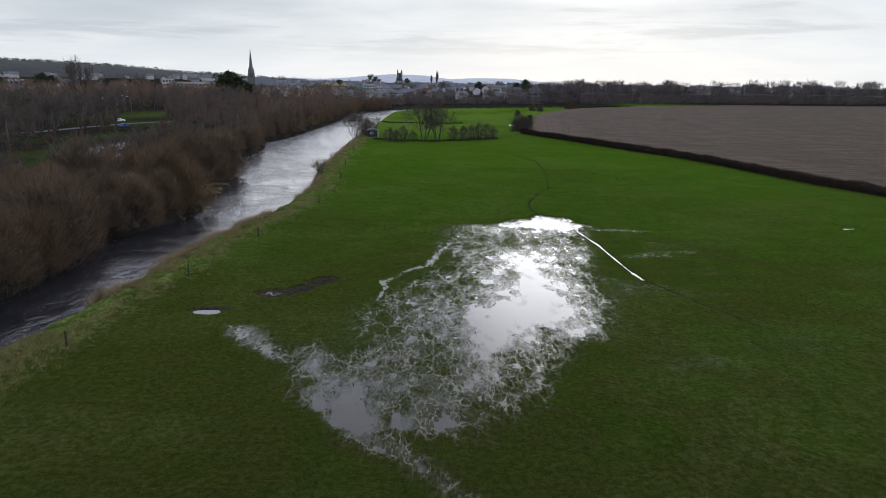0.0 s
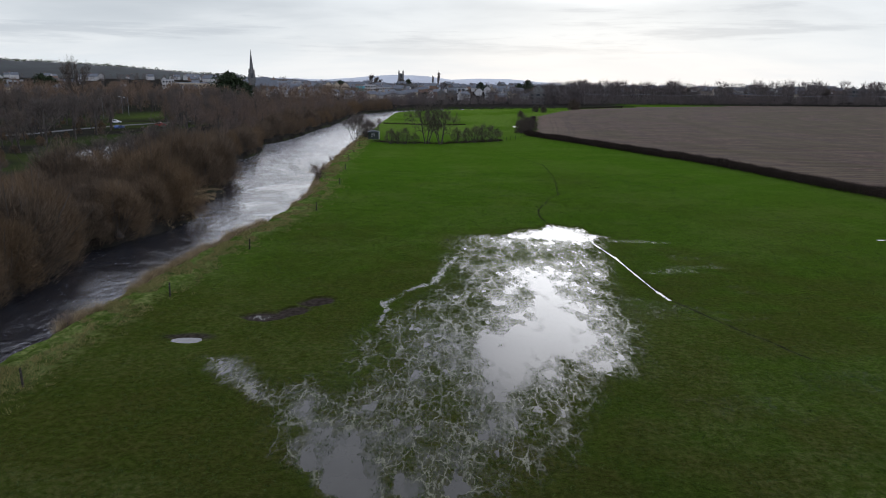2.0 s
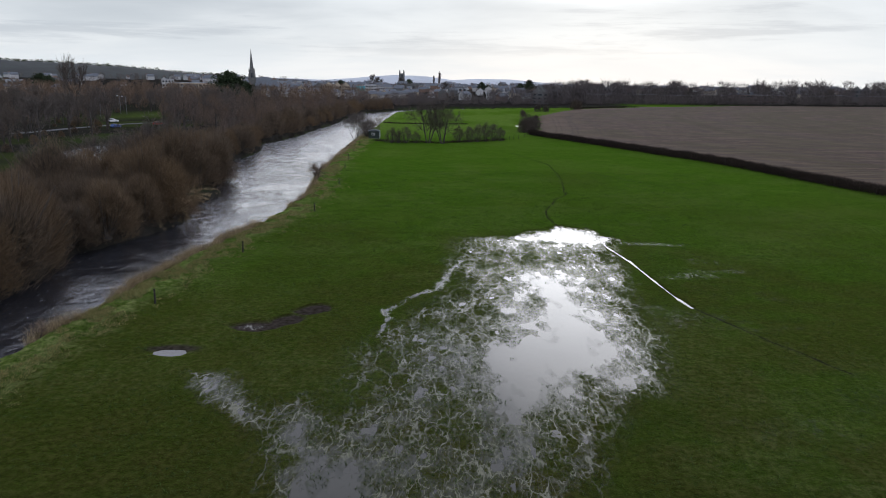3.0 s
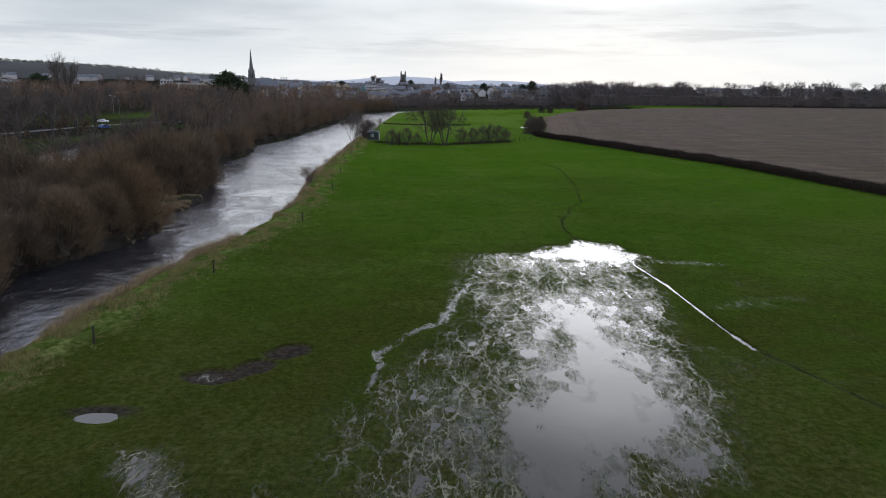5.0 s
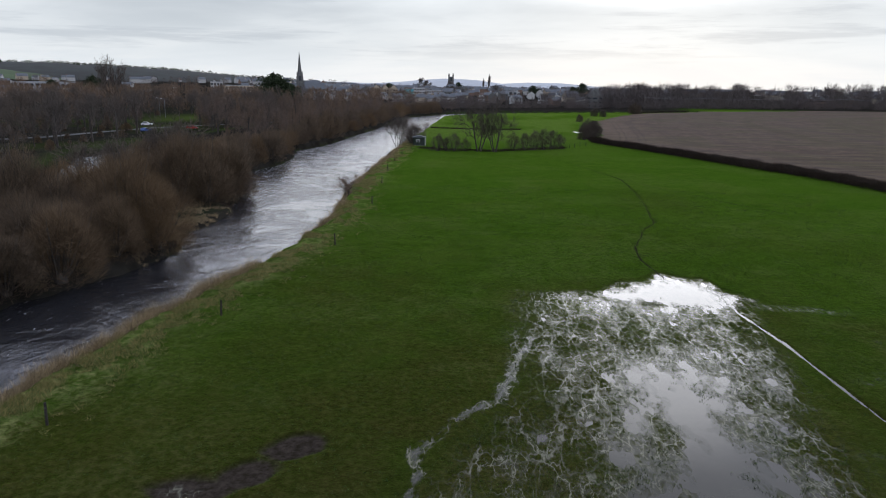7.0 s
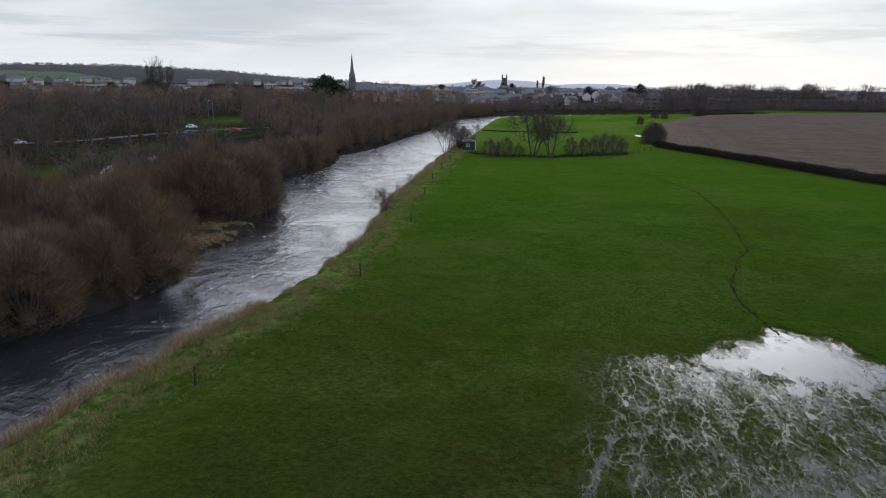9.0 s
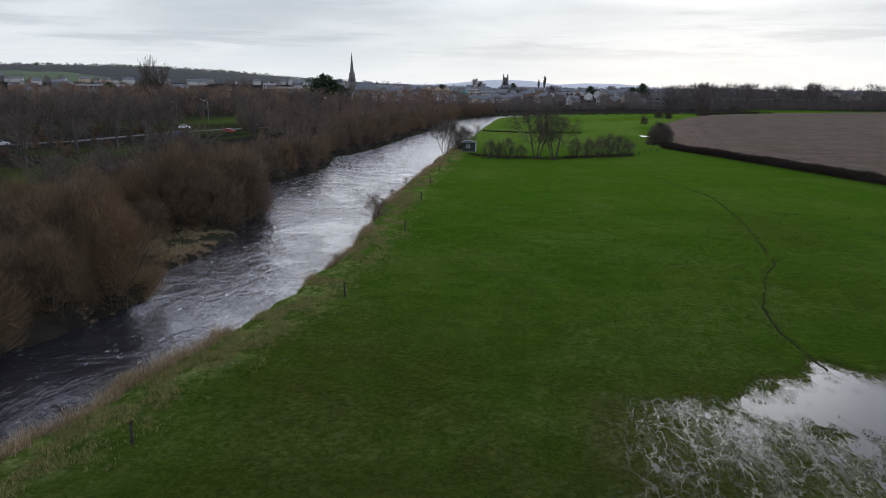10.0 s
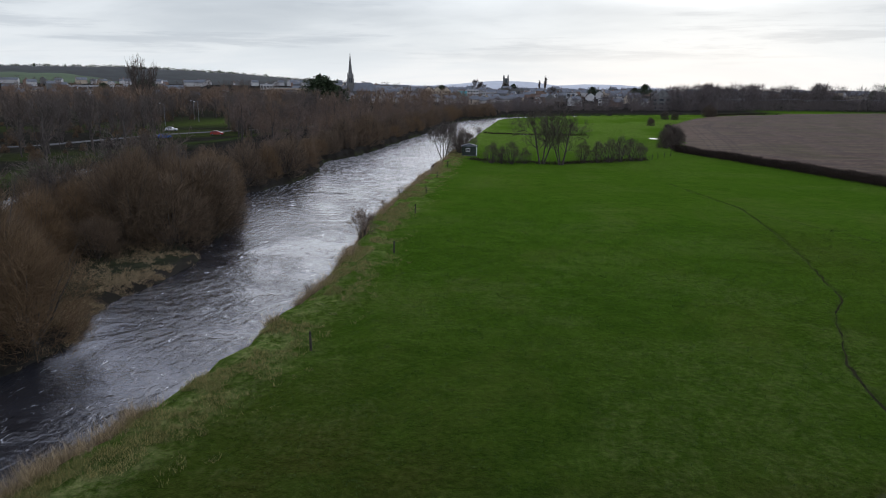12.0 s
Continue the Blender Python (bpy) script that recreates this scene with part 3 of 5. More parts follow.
    # near left part dimmed further, for the lens's dark corners
    wet_dim = np.maximum(wet_dim, 0.9 * step(82, 60, y) * step(-2, -9, x) * (x > right + 3))
    wet_dim = np.maximum(wet_dim, 0.85 * step(48, 26, y) * step(24, 2, np.abs(x - 4)))
    wet_dim = np.maximum(wet_dim, 0.9 * step(1.35, 0.65, blob(x, y, 12, 54, 38, 44) + 0.9 * (fbm(x * 0.06, y * 0.09, 81) - 0.5)) * (0.55 + 0.45 * step(0.35, 0.6, fbm(x * 0.2, y * 0.2, 83))))
    film = np.maximum(film, 0.13 * step(0.50, 0.66, fbm(x * 0.12, y * 0.25, 86)) * step(1.0, 0.7, blob(x, y, 20, 62, 12, 30)))
    film = np.maximum(film, 0.40 * step(1.2, 0.2, blob(x, y, 21.2, 87.9, 5.2, 1.1, -8) + 0.8 * (fbm(x * 0.8, y * 1.2, 66) - 0.5)))
    film = np.maximum(film, 0.26 * step(1.2, 0.2, blob(x, y, 21.5, 74.3, 4.2, 1.3, 8) + 0.8 * (fbm(x * 0.8, y * 1.2, 67) - 0.5)))
    wet_dim = np.maximum(wet_dim, 0.5 * np.clip(1.1 - blob(x, y, 22, 140, 9, 22), 0, 1))
    pale = step(5.6, 1.2, x - right + 5.0 * (fbm(x * 0.3, y * 0.3, 91) - 0.5)) * (0.45 + 0.55 * step(0.35, 0.6, fbm(x * 0.55, y * 0.4, 93))) * (x > (right + left) / 2)
    pale = np.maximum(pale, np.where(x < left + 2, 0.6 * spit * step(0.40, 0.60, fbm(x * 0.35, y * 0.35, 97)), 0.0))
    pale = np.maximum(pale, 0.16 * step(0.45, 0.75, fbm(x * 0.12, y * 0.12, 95)) * (x > right) * (y < 300))
    pale = np.maximum(pale, 0.18 * step(0.52, 0.66, fbm(x * 0.22, y * 0.22, 98)) * step(0.40, 0.60, fbm(x * 0.04, y * 0.05, 99)) * (x > right) * (y < 130))
    film = np.maximum(film, 0.6 * step(0.45, 0.85, dip) * step(60.2, 58.2, y))
    mud = np.maximum(1.0 * step(0.05, 0.55, dip), 0.2 * step(0.28, 0.04, worn))
    mud = np.maximum(mud, 0.9 * step(2.3, 1.5, puddle) * step(53.3, 54.0, y))
    mud = np.maximum(mud, np.where(x > (right + left) / 2, step(-1.4, -2.4, x - right), step(1.0, -0.8, x - left) * step(-4, -1, x - left)))
    wood = (x < left) * (1 - park) * (1 - 0.15 * spit)
    wood = np.maximum(wood, (x < left - 8) * step(300, 380, y) * 0.8)
    wood = np.maximum(wood, step(690, 760, far))
    bright = np.clip(1.3 - blob(x, y, -152, 372, 24, 50, 8), 0, 1) * (x < left - 20)
    lawn = park * (x < left) * (1 - 0.35 * bright)
    wood = np.maximum(wood, lawn * step(0.28, 0.48, fbm(x * 0.03, y * 0.03, 121)) * 0.95)
    wood = np.clip(wood - bright, 0, 1)
    pale = np.maximum(pale, 0.8 * step(0.1, 0.5, bright))
    pale = np.maximum(pale, 0.55 * step(225, 290, y) * step(0.36, 0.62, fbm(x * 0.05, y * 0.03, 143)) * (x > right) * (y < 640))
    return z, {"wet_dim": wet_dim, "pale": pale, "mud": np.clip(mud, 0, 1), "scrub": wood, "lawn": lawn, "film": film}


GRID = {}


def height(x, y):
    """Height of the built ground at a place."""
    gx, gy, z = GRID["x"], GRID["y"], GRID["z"]
    i = int(np.clip(np.searchsorted(gx, x) - 1, 0, len(gx) - 2))
    j = int(np.clip(np.searchsorted(gy, y) - 1, 0, len(gy) - 2))
    u, v = (x - gx[i]) / (gx[i + 1] - gx[i]), (y - gy[j]) / (gy[j + 1] - gy[j])
    return float((z[j, i] * (1 - u) + z[j, i + 1] * u) * (1 - v) + (z[j + 1, i] * (1 - u) + z[j + 1, i + 1] * u) * v)


def axis(*spans):
    """Grid lines: (from, to, step) one after the other."""
    got = [np.arange(a, b - s * 0.5, s) for a, b, s in spans]
    return np.concatenate(got)


def spread(a, b, count):
    s = np.linspace(0, 1, count)
    return a + (b - a) * s**2.2


def build_ground():
    gx = np.concatenate([-110 - spread(0, 4300, 34)[::-1], axis((-106, -62, 2.5), (-62, -17, 0.8), (-17, 21, 0.115), (21, 27, 0.4), (27, 100, 2.0)),
                         100 + spread(0, 4300, 34)])
    gy = np.concatenate([20 - spread(0, 1500, 14)[::-1], axis((21, 26, 1.0), (26, 98, 0.14), (98, 100, 0.4), (100, 180, 0.8), (180, 262, 1.4), (262, 640, 6.0)),
                         640 + spread(0, 4200, 36)])
    x, y = np.meshgrid(gx, gy)
    z, cover = land(x, y)
    GRID.update(x=gx, y=gy, z=z)
    nx, ny = len(gx), len(gy)
    verts = np.stack([x.ravel(), y.ravel(), z.ravel()], 1)
    i = np.arange(nx * ny).reshape(ny, nx)
    faces = np.stack([i[:-1, :-1].ravel(), i[:-1, 1:].ravel(), i[1:, 1:].ravel(), i[1:, :-1].ravel()], 1)
    me = mesh("ground", verts, faces, M["ground"], True)
    for key, v in cover.items():
        me.attributes.new(key, "FLOAT", "POINT").data.foreach_set("value", v.ravel().astype(np.float32))
    return tagged(new("ground", me), "wide green grazed meadow, wet and brown round the flood", "meadow", kind="structure")


build_ground()


def sheet(name, x0, x1, y0, y1, z, mat, label, category, nx=1, ny=1):
    xs, ys = np.linspace(x0, x1, nx + 1), np.linspace(y0, y1, ny + 1)
    verts = [(x, y, z) for y in ys for x in xs]
    faces = [(j * (nx + 1) + i, j * (nx + 1) + i + 1, (j + 1) * (nx + 1) + i + 1, (j + 1) * (nx + 1) + i)
             for j in range(ny) for i in range(nx)]
    return tagged(new(name, mesh(name, verts, faces, mat)), label, category, kind="structure")


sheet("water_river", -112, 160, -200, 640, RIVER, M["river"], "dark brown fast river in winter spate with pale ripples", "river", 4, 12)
sheet("water_flood", -22, 27, 24, 100, POOL, M["pool"], "shallow flood water standing in the grass, mirroring the sky", "flood water", 2, 2)


def build_field():
    """The bare arable field, one sheet just over the ground, gently swelling."""
    gx, gy = axis((20, 120, 2.5), (120, 760, 16.0)), axis((0, 300, 3.0), (300, 700, 8.0))
    x, y = np.meshgrid(gx, gy)
    z = land(x, y)[0] + 0.05 + 0.25 * fbm(x * 0.03, y * 0.03, 111)
    keep = inside(x, y, FIELD)
    nx = len(gx)
    i = np.arange(x.size).reshape(x.shape)
    quads = np.stack([i[:-1, :-1].ravel(), i[:-1, 1:].ravel(), i[1:, 1:].ravel(), i[1:, :-1].ravel()], 1)
    ok = keep.ravel()[quads].sum(1) >= 3
    me = mesh("field", np.stack([x.ravel(), y.ravel(), z.ravel()], 1), quads[ok], M["field"], True)
    me.attributes.new("edge", "FLOAT", "POINT").data.foreach_set("value", to_line(x, y, FIELD[15:] + FIELD[:12]).ravel().astype(np.float32))
    bm = bmesh.new()
    bm.from_mesh(me)
    bmesh.ops.delete(bm, geom=[v for v in bm.verts if not v.link_faces], context="VERTS")
    bm.to_mesh(me)
    bm.free()
    return tagged(new("field", me), "bare brown arable field with stubble and wheel tracks", "field", kind="structure")


build_field()

# ---- trees and shrubs ----
class Builder:
    """Collects tubes and twigs as plain arrays."""

    def __init__(self):
        self.verts, self.faces, self.count = [], [], 0

    def push(self, v, f):
        self.verts.append(np.asarray(v, float))
        self.faces += [tuple(k + self.count for k in face) for face in f]
        self.count += len(v)

    def tube(self, pts, radii, sides=5):
        pts = np.asarray(pts, float)
        rings = []
        for k, p in enumerate(pts):
            d = pts[min(k + 1, len(pts) - 1)] - pts[max(k - 1, 0)]
            d = d / (np.linalg.norm(d) + 1e-9)
            a = np.cross(d, (0.31, 0.95, 0.1))
            a = a / (np.linalg.norm(a) + 1e-9)
            b = np.cross(d, a)
            rings += [p + radii[k] * (math.cos(t) * a + math.sin(t) * b) for t in np.arange(sides) * 2 * math.pi / sides]
        f = []
        for k in range(len(pts) - 1):
            for s in range(sides):
                t = (s + 1) % sides
                f.append((k * sides + s, k * sides + t, (k + 1) * sides + t, (k + 1) * sides + s))
        f.append(tuple(range((len(pts) - 1) * sides, len(pts) * sides)))
        self.push(rings, f)

    def mesh(self, name, mat, smooth=True):
        return mesh(name, np.concatenate(self.verts), self.faces, mat, smooth)


def unit(v):
    return v / (np.linalg.norm(v, axis=-1, keepdims=True) + 1e-9)


def slivers(name, start, way, length, width, rng, mat):
    """Many thin tapering twigs or blades, one sliver each."""
    side = unit(np.cross(way, unit(rng.normal(size=way.shape)))) * width[:, None] * 0.5
    verts = np.stack([start - side, start + side, start + way * length[:, None]], 1).reshape(-1, 3)
    return mesh(name, verts, np.arange(len(verts)).reshape(-1, 3), mat)


def branching(seed, tall, wide, stems=1, kids=(7, 5, 5, 4, 3), first=0.3, upward=0.35, width=0.05, open_angle=48, mat="wood", bark="bark"):
    """A bare tree that forks level by level: trunk and limbs in one mesh, the twiggy crown in another."""
    rng = np.random.default_rng(seed)
    az = np.arange(stems) * 2.4 + rng.uniform(0, 1)
    lean = rng.uniform(0.2, 0.5, stems) if stems > 1 else rng.uniform(0.0, 0.05, 1)
    start = np.stack([np.cos(az), np.sin(az), 0 * az], 1) * (0.03 * wide if stems > 1 else 0.0)
    way = unit(np.stack([np.cos(az) * lean, np.sin(az) * lean, np.ones(stems)], 1))
    length = 0.62 * tall * rng.uniform(0.8, 1.05, stems)
    levels = [(start, way, length)]
    for k, count in enumerate(kids):
        ps, pw, pl = levels[-1]
        rep = np.repeat(np.arange(len(ps)), count)
        t = rng.uniform(first if k == 0 else 0.25, 1.0, len(rep))
        t[::count] = 1.0
        ang = np.radians(rng.uniform(0.5, 1.1, len(rep)) * open_angle) * np.where(t > 0.99, 0.45, 1.0)
        side = unit(np.cross(pw[rep], unit(rng.normal(size=(len(rep), 3)))))
        w = unit(pw[rep] * np.cos(ang)[:, None] + side * np.sin(ang)[:, None] + (0, 0, upward * (0.5 if k else 0.25)))
        s = ps[rep] + pw[rep] * (pl[rep] * t)[:, None]
        shrink = (1.15 - 0.55 * t) if k == 0 else 1.0
        levels.append((s, w, pl[rep] * rng.uniform(0.42, 0.68, len(rep)) * shrink))
    ends = np.concatenate([s + w * l[:, None] for s, w, l in levels])
    grow = np.array([wide / 2 / np.percentile(np.hypot(ends[:, 0], ends[:, 1]), 96)] * 2 + [tall / np.percentile(ends[:, 2], 99.5)])
    b, thick = Builder(), tall * (0.024 if stems == 1 else 0.014)
    for k in (0, 1):
        for s, w, l in zip(*levels[k]):
            a, c = s * grow, (s + w * l) * grow
            r = thick if k == 0 else thick * 0.38
            mid = (a + c) / 2 + rng.normal(size=3) * 0.03 * np.linalg.norm(c - a)
            if k == 0:
                a = a - (0, 0, 0.4)
            b.tube([a, mid, c], [r, r * 0.75, r * 0.4 if k == 0 else r * 0.3], 6 if k == 0 else 4)
    start, way, length, wid = [], [], [], []
    for k in range(2, len(levels)):
        s, w, l = levels[k]
        run = (w * l[:, None]) * grow
        size = np.linalg.norm(run, axis=1)
        start.append(s * grow)
        way.append(run / size[:, None])
        length.append(size)
        wid.append(np.full(len(s), max(width * (2.4, 1.5, 1.0, 0.9)[min(k - 2, 3)], 0.01)))
    crown = slivers("crown", np.concatenate(start), np.concatenate(way), np.concatenate(length), np.concatenate(wid), rng, M[mat])
    return b.mesh("trunk", M[bark]), crown


def plant(name, meshes, m, label, category="tree", group="", foliage="crown"):
    ob = thing(name, m, label, category, group)
    part("trunk", meshes[0], ob)
    part(foliage, meshes[1], ob)
    return ob


def evergreen(seed, tall, wide, pads=16, leaves=90, shape="cedar"):
    rng = np.random.default_rng(seed)
    b = Builder()
    b.tube([(0, 0, -0.4), (0.1, 0, tall * 0.4), (0, 0.1, tall * 0.92)], [tall * 0.03, tall * 0.022, 0.05], 6)
    start, way = [], []
    for k in range(pads):
        t = (k + 0.5) / pads
        z = tall * (0.32 + 0.66 * t) if shape == "cedar" else tall * (0.06 + 0.9 * t)
        r = wide * 0.5 * (math.sqrt(max(0.05, 1 - t**2.5)) if shape == "cedar" else (1.02 - t))
        ang, out = 2.4 * k, r * rng.uniform(0.5, 0.9)
        c = np.array([math.cos(ang) * out, math.sin(ang) * out, z])
        b.tube([(0, 0, z - 0.1 * tall * 0.5), c * (0.6, 0.6, 1) - (0, 0, 0.2), c], [0.10, 0.06, 0.03], 4)
        p = rng.normal(size=(leaves, 3)) * np.array([r * 0.42, r * 0.42, tall * 0.035])
        start.append(p + c)
        way.append(unit(rng.normal(size=(leaves, 3)) * (1, 1, 0.5) + (0, 0, 0.2)))
    start, way = np.concatenate(start), np.concatenate(way)
    n_all = len(start)
    crown = slivers("crown", start, way, rng.uniform(0.5, 1.1, n_all) * wide * 0.11, rng.uniform(0.5, 1.0, n_all) * wide * 0.07, rng, M["needle"])
    return b.mesh("trunk", M["bark"]), crown


def scatter(protos, name, spots, label, category, group, rng, low=0.8, high=1.2, sink=0.0, grow=None):
    """Puts copies of the kinds of tree at the spots (x, y), the first of each kind being the one that was built."""
    made = {}
    for x, y in spots:
        k = int(rng.integers(0, len(protos)))
        s = rng.uniform(low, high) * (grow(x, y) if grow else 1.0)
        m = at(x, y, height(x, y) - sink, rng.uniform(0, 360), s, rng.uniform(0.9, 1.12))
        if k not in made:
            made[k] = plant(name, protos[k], m, label, category, group)
        else:
            copy_thing(made[k], m)


def spots_in(rng, x0, x1, y0, y1, gap, test, limit=400):
    got = []
    for _ in range(limit * 40):
        x, y = rng.uniform(x0, x1), rng.uniform(y0, y1)
        if test(x, y) and all((x - a) ** 2 + (y - b) ** 2 > gap * gap for a, b in got):
            got.append((x, y))
            if len(got) >= limit:
                break
    return got


def left_edge(y):
    return float(np.interp(y, LEFT_Y, LEFT_X))


rng = np.random.default_rng(7)

# willow scrub on the island
def osier(seed, tall, wide, twigs=9000, width=0.03, lobes=9, mat="willow"):
    """A dome of many upright stems: its crown a cluster of rounded heads of fine twigs."""
    rng = np.random.default_rng(seed)
    b = Builder()
    az = np.arange(lobes) * 2.4 + rng.uniform(0, 0.7, lobes)
    out = np.sqrt((np.arange(lobes) + 0.3) / lobes) * wide * 0.34
    heads = np.stack([np.cos(az) * out, np.sin(az) * out, tall * (0.66 - 0.36 * (out / wide / 0.34) ** 2) * rng.uniform(0.8, 1.15, lobes)], 1)
    size = wide * rng.uniform(0.17, 0.27, lobes)
    b.tube([(0, 0, -0.5), (0, 0, 0.15), (0, 0, 0.6)], [0.085 * wide, 0.07 * wide, 0.02 * wide], 8)
    for k in range(lobes):
        for _ in range(3):
            foot = np.array([math.cos(az[k]), math.sin(az[k]), 0]) * 0.035 * wide + rng.normal(size=3) * (0.01, 0.01, 0) * wide
            tip = heads[k] + rng.normal(size=3) * size[k] * 0.5 + (0, 0, size[k] * 0.5)
            mid = (foot + tip) / 2 + (heads[k] * (0.16, 0.16, 0))
            foot[2] = -0.4
            root = b.count
            b.tube([foot, mid * (0.7, 0.7, 0.55), mid * (1, 1, 1.1), tip], [0.012 * wide, 0.009 * wide, 0.006 * wide, 0.002 * wide], 4)
            b.faces.append((0, root, root + 1))
    pick = rng.integers(0, lobes, twigs)
    way = unit(rng.normal(size=(twigs, 3)) + (0, 0, 0.15))
    reach = size[pick] * rng.uniform(0.25, 1.0, twigs) ** 0.6
    start = heads[pick] + way * (1, 1, 1.15) * reach[:, None]
    low = twigs // 5
    a, u = rng.uniform(0, 2 * math.pi, low), rng.uniform(0, 1, low)
    r = wide * (0.28 + 0.2 * rng.uniform(0, 1, low))
    start[:low] = np.stack([np.cos(a) * r, np.sin(a) * r, u * tall * 0.34 - 0.3], 1)
    way[:low] = np.stack([np.cos(a), np.sin(a), 0.3 + 0 * a], 1)
    one = unit(way * 0.55 + unit(start * (1, 1, 0.3)) * 0.35 + rng.normal(size=(twigs, 3)) * 0.45 + (0, 0, 0.5))
    start[:, 2] = np.maximum(start[:, 2], -0.3)
    crown = slivers("crown", start - one * 0.4, one, rng.uniform(0.7, 1.7, twigs) * wide / 8.5, width * rng.uniform(0.6, 1.3, twigs), rng, M[mat])
    return b.mesh("trunk", M["bark"]), crown


willows = [osier(100 + k, 8.0, 8.5, 9500, 0.034) for k in range(5)]
low_willows = [osier(130 + k, 7.0, 8.0, 3600, 0.055) for k in range(3)]


def on_island(x, y):
    e = left_edge(y)
    if 107 < y < 137 and x > -50.5:
        return False
    if y > 112 and x < -49 and math.sin(x * 12.9 + y * 7.3) > 0.1 and not (y > 134 and x > -54):
        return False
    return np.interp(y, SIDE_Y, SIDE_A) + 1.0 < x < e - 1.7


scatter(willows, "willow_bush", spots_in(rng, -66, -38, 38, 165, 3.3, on_island, 140),
        "bare brown willow bush crowding the low river island", "bush", "willow scrub on the island", rng, 0.75, 1.15)

# riverside wood
woods = [branching(200 + k, 15.0, 11.0, stems=1 if k % 2 else 3, kids=(9, 5, 5, 4, 3) if k % 2 else (5, 5, 4, 4, 3), first=0.15, upward=0.16, width=0.075, open_angle=64, mat="wood") for k in range(6)]


GLADE = [(-152, 350), (-132, 305), (-108, 262), (-94, 236)]
COPPICE = [(-60, 172), (-78, 205), (-94, 236)]


def in_wood(x, y):
    if to_line(x, y, GLADE) < 11:
        return False
    e = left_edge(y)
    if y < 262 and x < np.interp(y, SIDE_Y, SIDE_A) + 3:
        return False
    if blob(x, y, -152, 365, 24, 52, 8) < 1:
        return False
    return e - 75 < x < e - 2.5


scatter(woods, "woodland_tree", spots_in(rng, -140, -35, 150, 540, 5.2, in_wood, 400),
        "tall bare winter tree in the brown riverside wood", "tree", "riverside wood", rng, 0.6, 1.2,
        grow=lambda x, y: (0.62 + 0.38 * min(1.0, (left_edge(y) - x) / 28.0)) * float(np.interp(y, [260, 350, 450, 520], [1.0, 0.9, 0.7, 0.62]))
        * (0.42 if to_line(x, y, COPPICE) < 14 else 1.0))

scatter(low_willows, "bank_willow", spots_in(rng, -64, -34, 148, 520, 3.9, lambda x, y: left_edge(y) - 5.5 < x < left_edge(y) - 2.2, 130),
        "low bare willow bush leaning over the river's edge", "bush", "willows along the far bank", rng, 0.6, 1.15)

# park trees beyond the back channel
parks = [branching(300 + k, 14.0, 9.5, kids=(9, 5, 5, 4, 2), first=0.3, width=0.085, open_angle=54, mat="grey_twig") for k in range(3)]


def in_park(x, y):
    return x < np.interp(y, SIDE_Y, SIDE_B) - 4 and x > -230 and blob(x, y, -152, 365, 20, 50, 8) > 1 and to_line(x, y, GLADE) > 12


scatter(parks, "park_tree", spots_in(rng, -230, -92, 110, 470, 6.2, in_park, 330),
        "bare broad park tree standing in mown grass", "tree", "park trees", rng, 0.45, 1.08)
scatter(low_willows, "park_shrub", spots_in(rng, -225, -88, 120, 420, 5.0, lambda x, y: in_park(x, y) and fbm(np.array([x * 0.03]), np.array([y * 0.03]), 121)[0] > 0.34, 230),
        "bare brown shrub under the park trees", "shrub", "park shrubs", rng, 0.35, 0.75)
for x, y, s in ((-55.5, 150, 0.95), (-57.0, 145.5, 0.9), (-61, 128, 0.8), (-64, 116, 0.85), (-63, 141, 0.8), (-58.5, 134, 0.75), (-66, 104, 0.8)):
    plant("channel_tree", parks[0], at(x, y, height(x, y), 30 * x, s), "bare tree with a dark trunk beside the back channel", "tree", "trees by the back channel")

# ---- hedges, the hedgerow trees and what stands by the river ----
def twig_band(rng, pts, wide, tall, per_metre, size=0.5):
    """Starts and directions of twigs filling a hedge along a line."""
    start, way = [], []
    for (ax, ay), (bx, by) in zip(pts[:-1], pts[1:]):
        run = math.hypot(bx - ax, by - ay)
        count = int(run * per_metre)
        t = rng.uniform(0, 1, count)
        across = rng.normal(size=count) * wide * 0.30
        x, y = ax + (bx - ax) * t - (by - ay) / run * across, ay + (by - ay) * t + (bx - ax) / run * across
        lumps = 0.75 + 0.5 * fbm(x * 0.25, y * 0.25, 5)
        z = land(x, y)[0] + tall * lumps * rng.uniform(0.0, 0.85, count)
        start.append(np.stack([x, y, z], 1))
        way.append(unit(rng.normal(size=(count, 3)) * (0.9, 0.9, 0.5) + (0, 0, 0.7)))
    return np.concatenate(start), np.concatenate(way)


def hedge(name, pts, wide, tall, per_metre, label, width=0.07):
    rng = np.random.default_rng(len(pts) * 13 + int(tall * 10))
    start, way = twig_band(rng, pts, wide, tall, per_metre)
    count = len(start)
    ob = thing(name, pose(0, 0, 0), label, "hedge")
    part("foliage", slivers("foliage", start, way, rng.uniform(0.35, 0.9, count), width * rng.uniform(0.6, 1.3, count), rng, M["hedge"]), ob)
    b = Builder()
    for (ax, ay), (bx, by) in zip(pts[:-1], pts[1:]):
        for t in np.arange(0, 1, 1.6 / math.hypot(bx - ax, by - ay)):
            x, y = ax + (bx - ax) * t + rng.normal() * 0.25, ay + (by - ay) * t + rng.normal() * 0.25
            z = height(x, y)
            b.tube([(x, y, z - 0.2), (x + rng.normal() * 0.2, y, z + tall * 0.4), (x + rng.normal() * 0.4, y + rng.normal() * 0.3, z + tall * 0.85)], [0.06, 0.04, 0.015], 4)
    tagged(part("inner_stem", b.mesh("inner_stem", M["bark"]), ob), kind="stuff")
    return ob


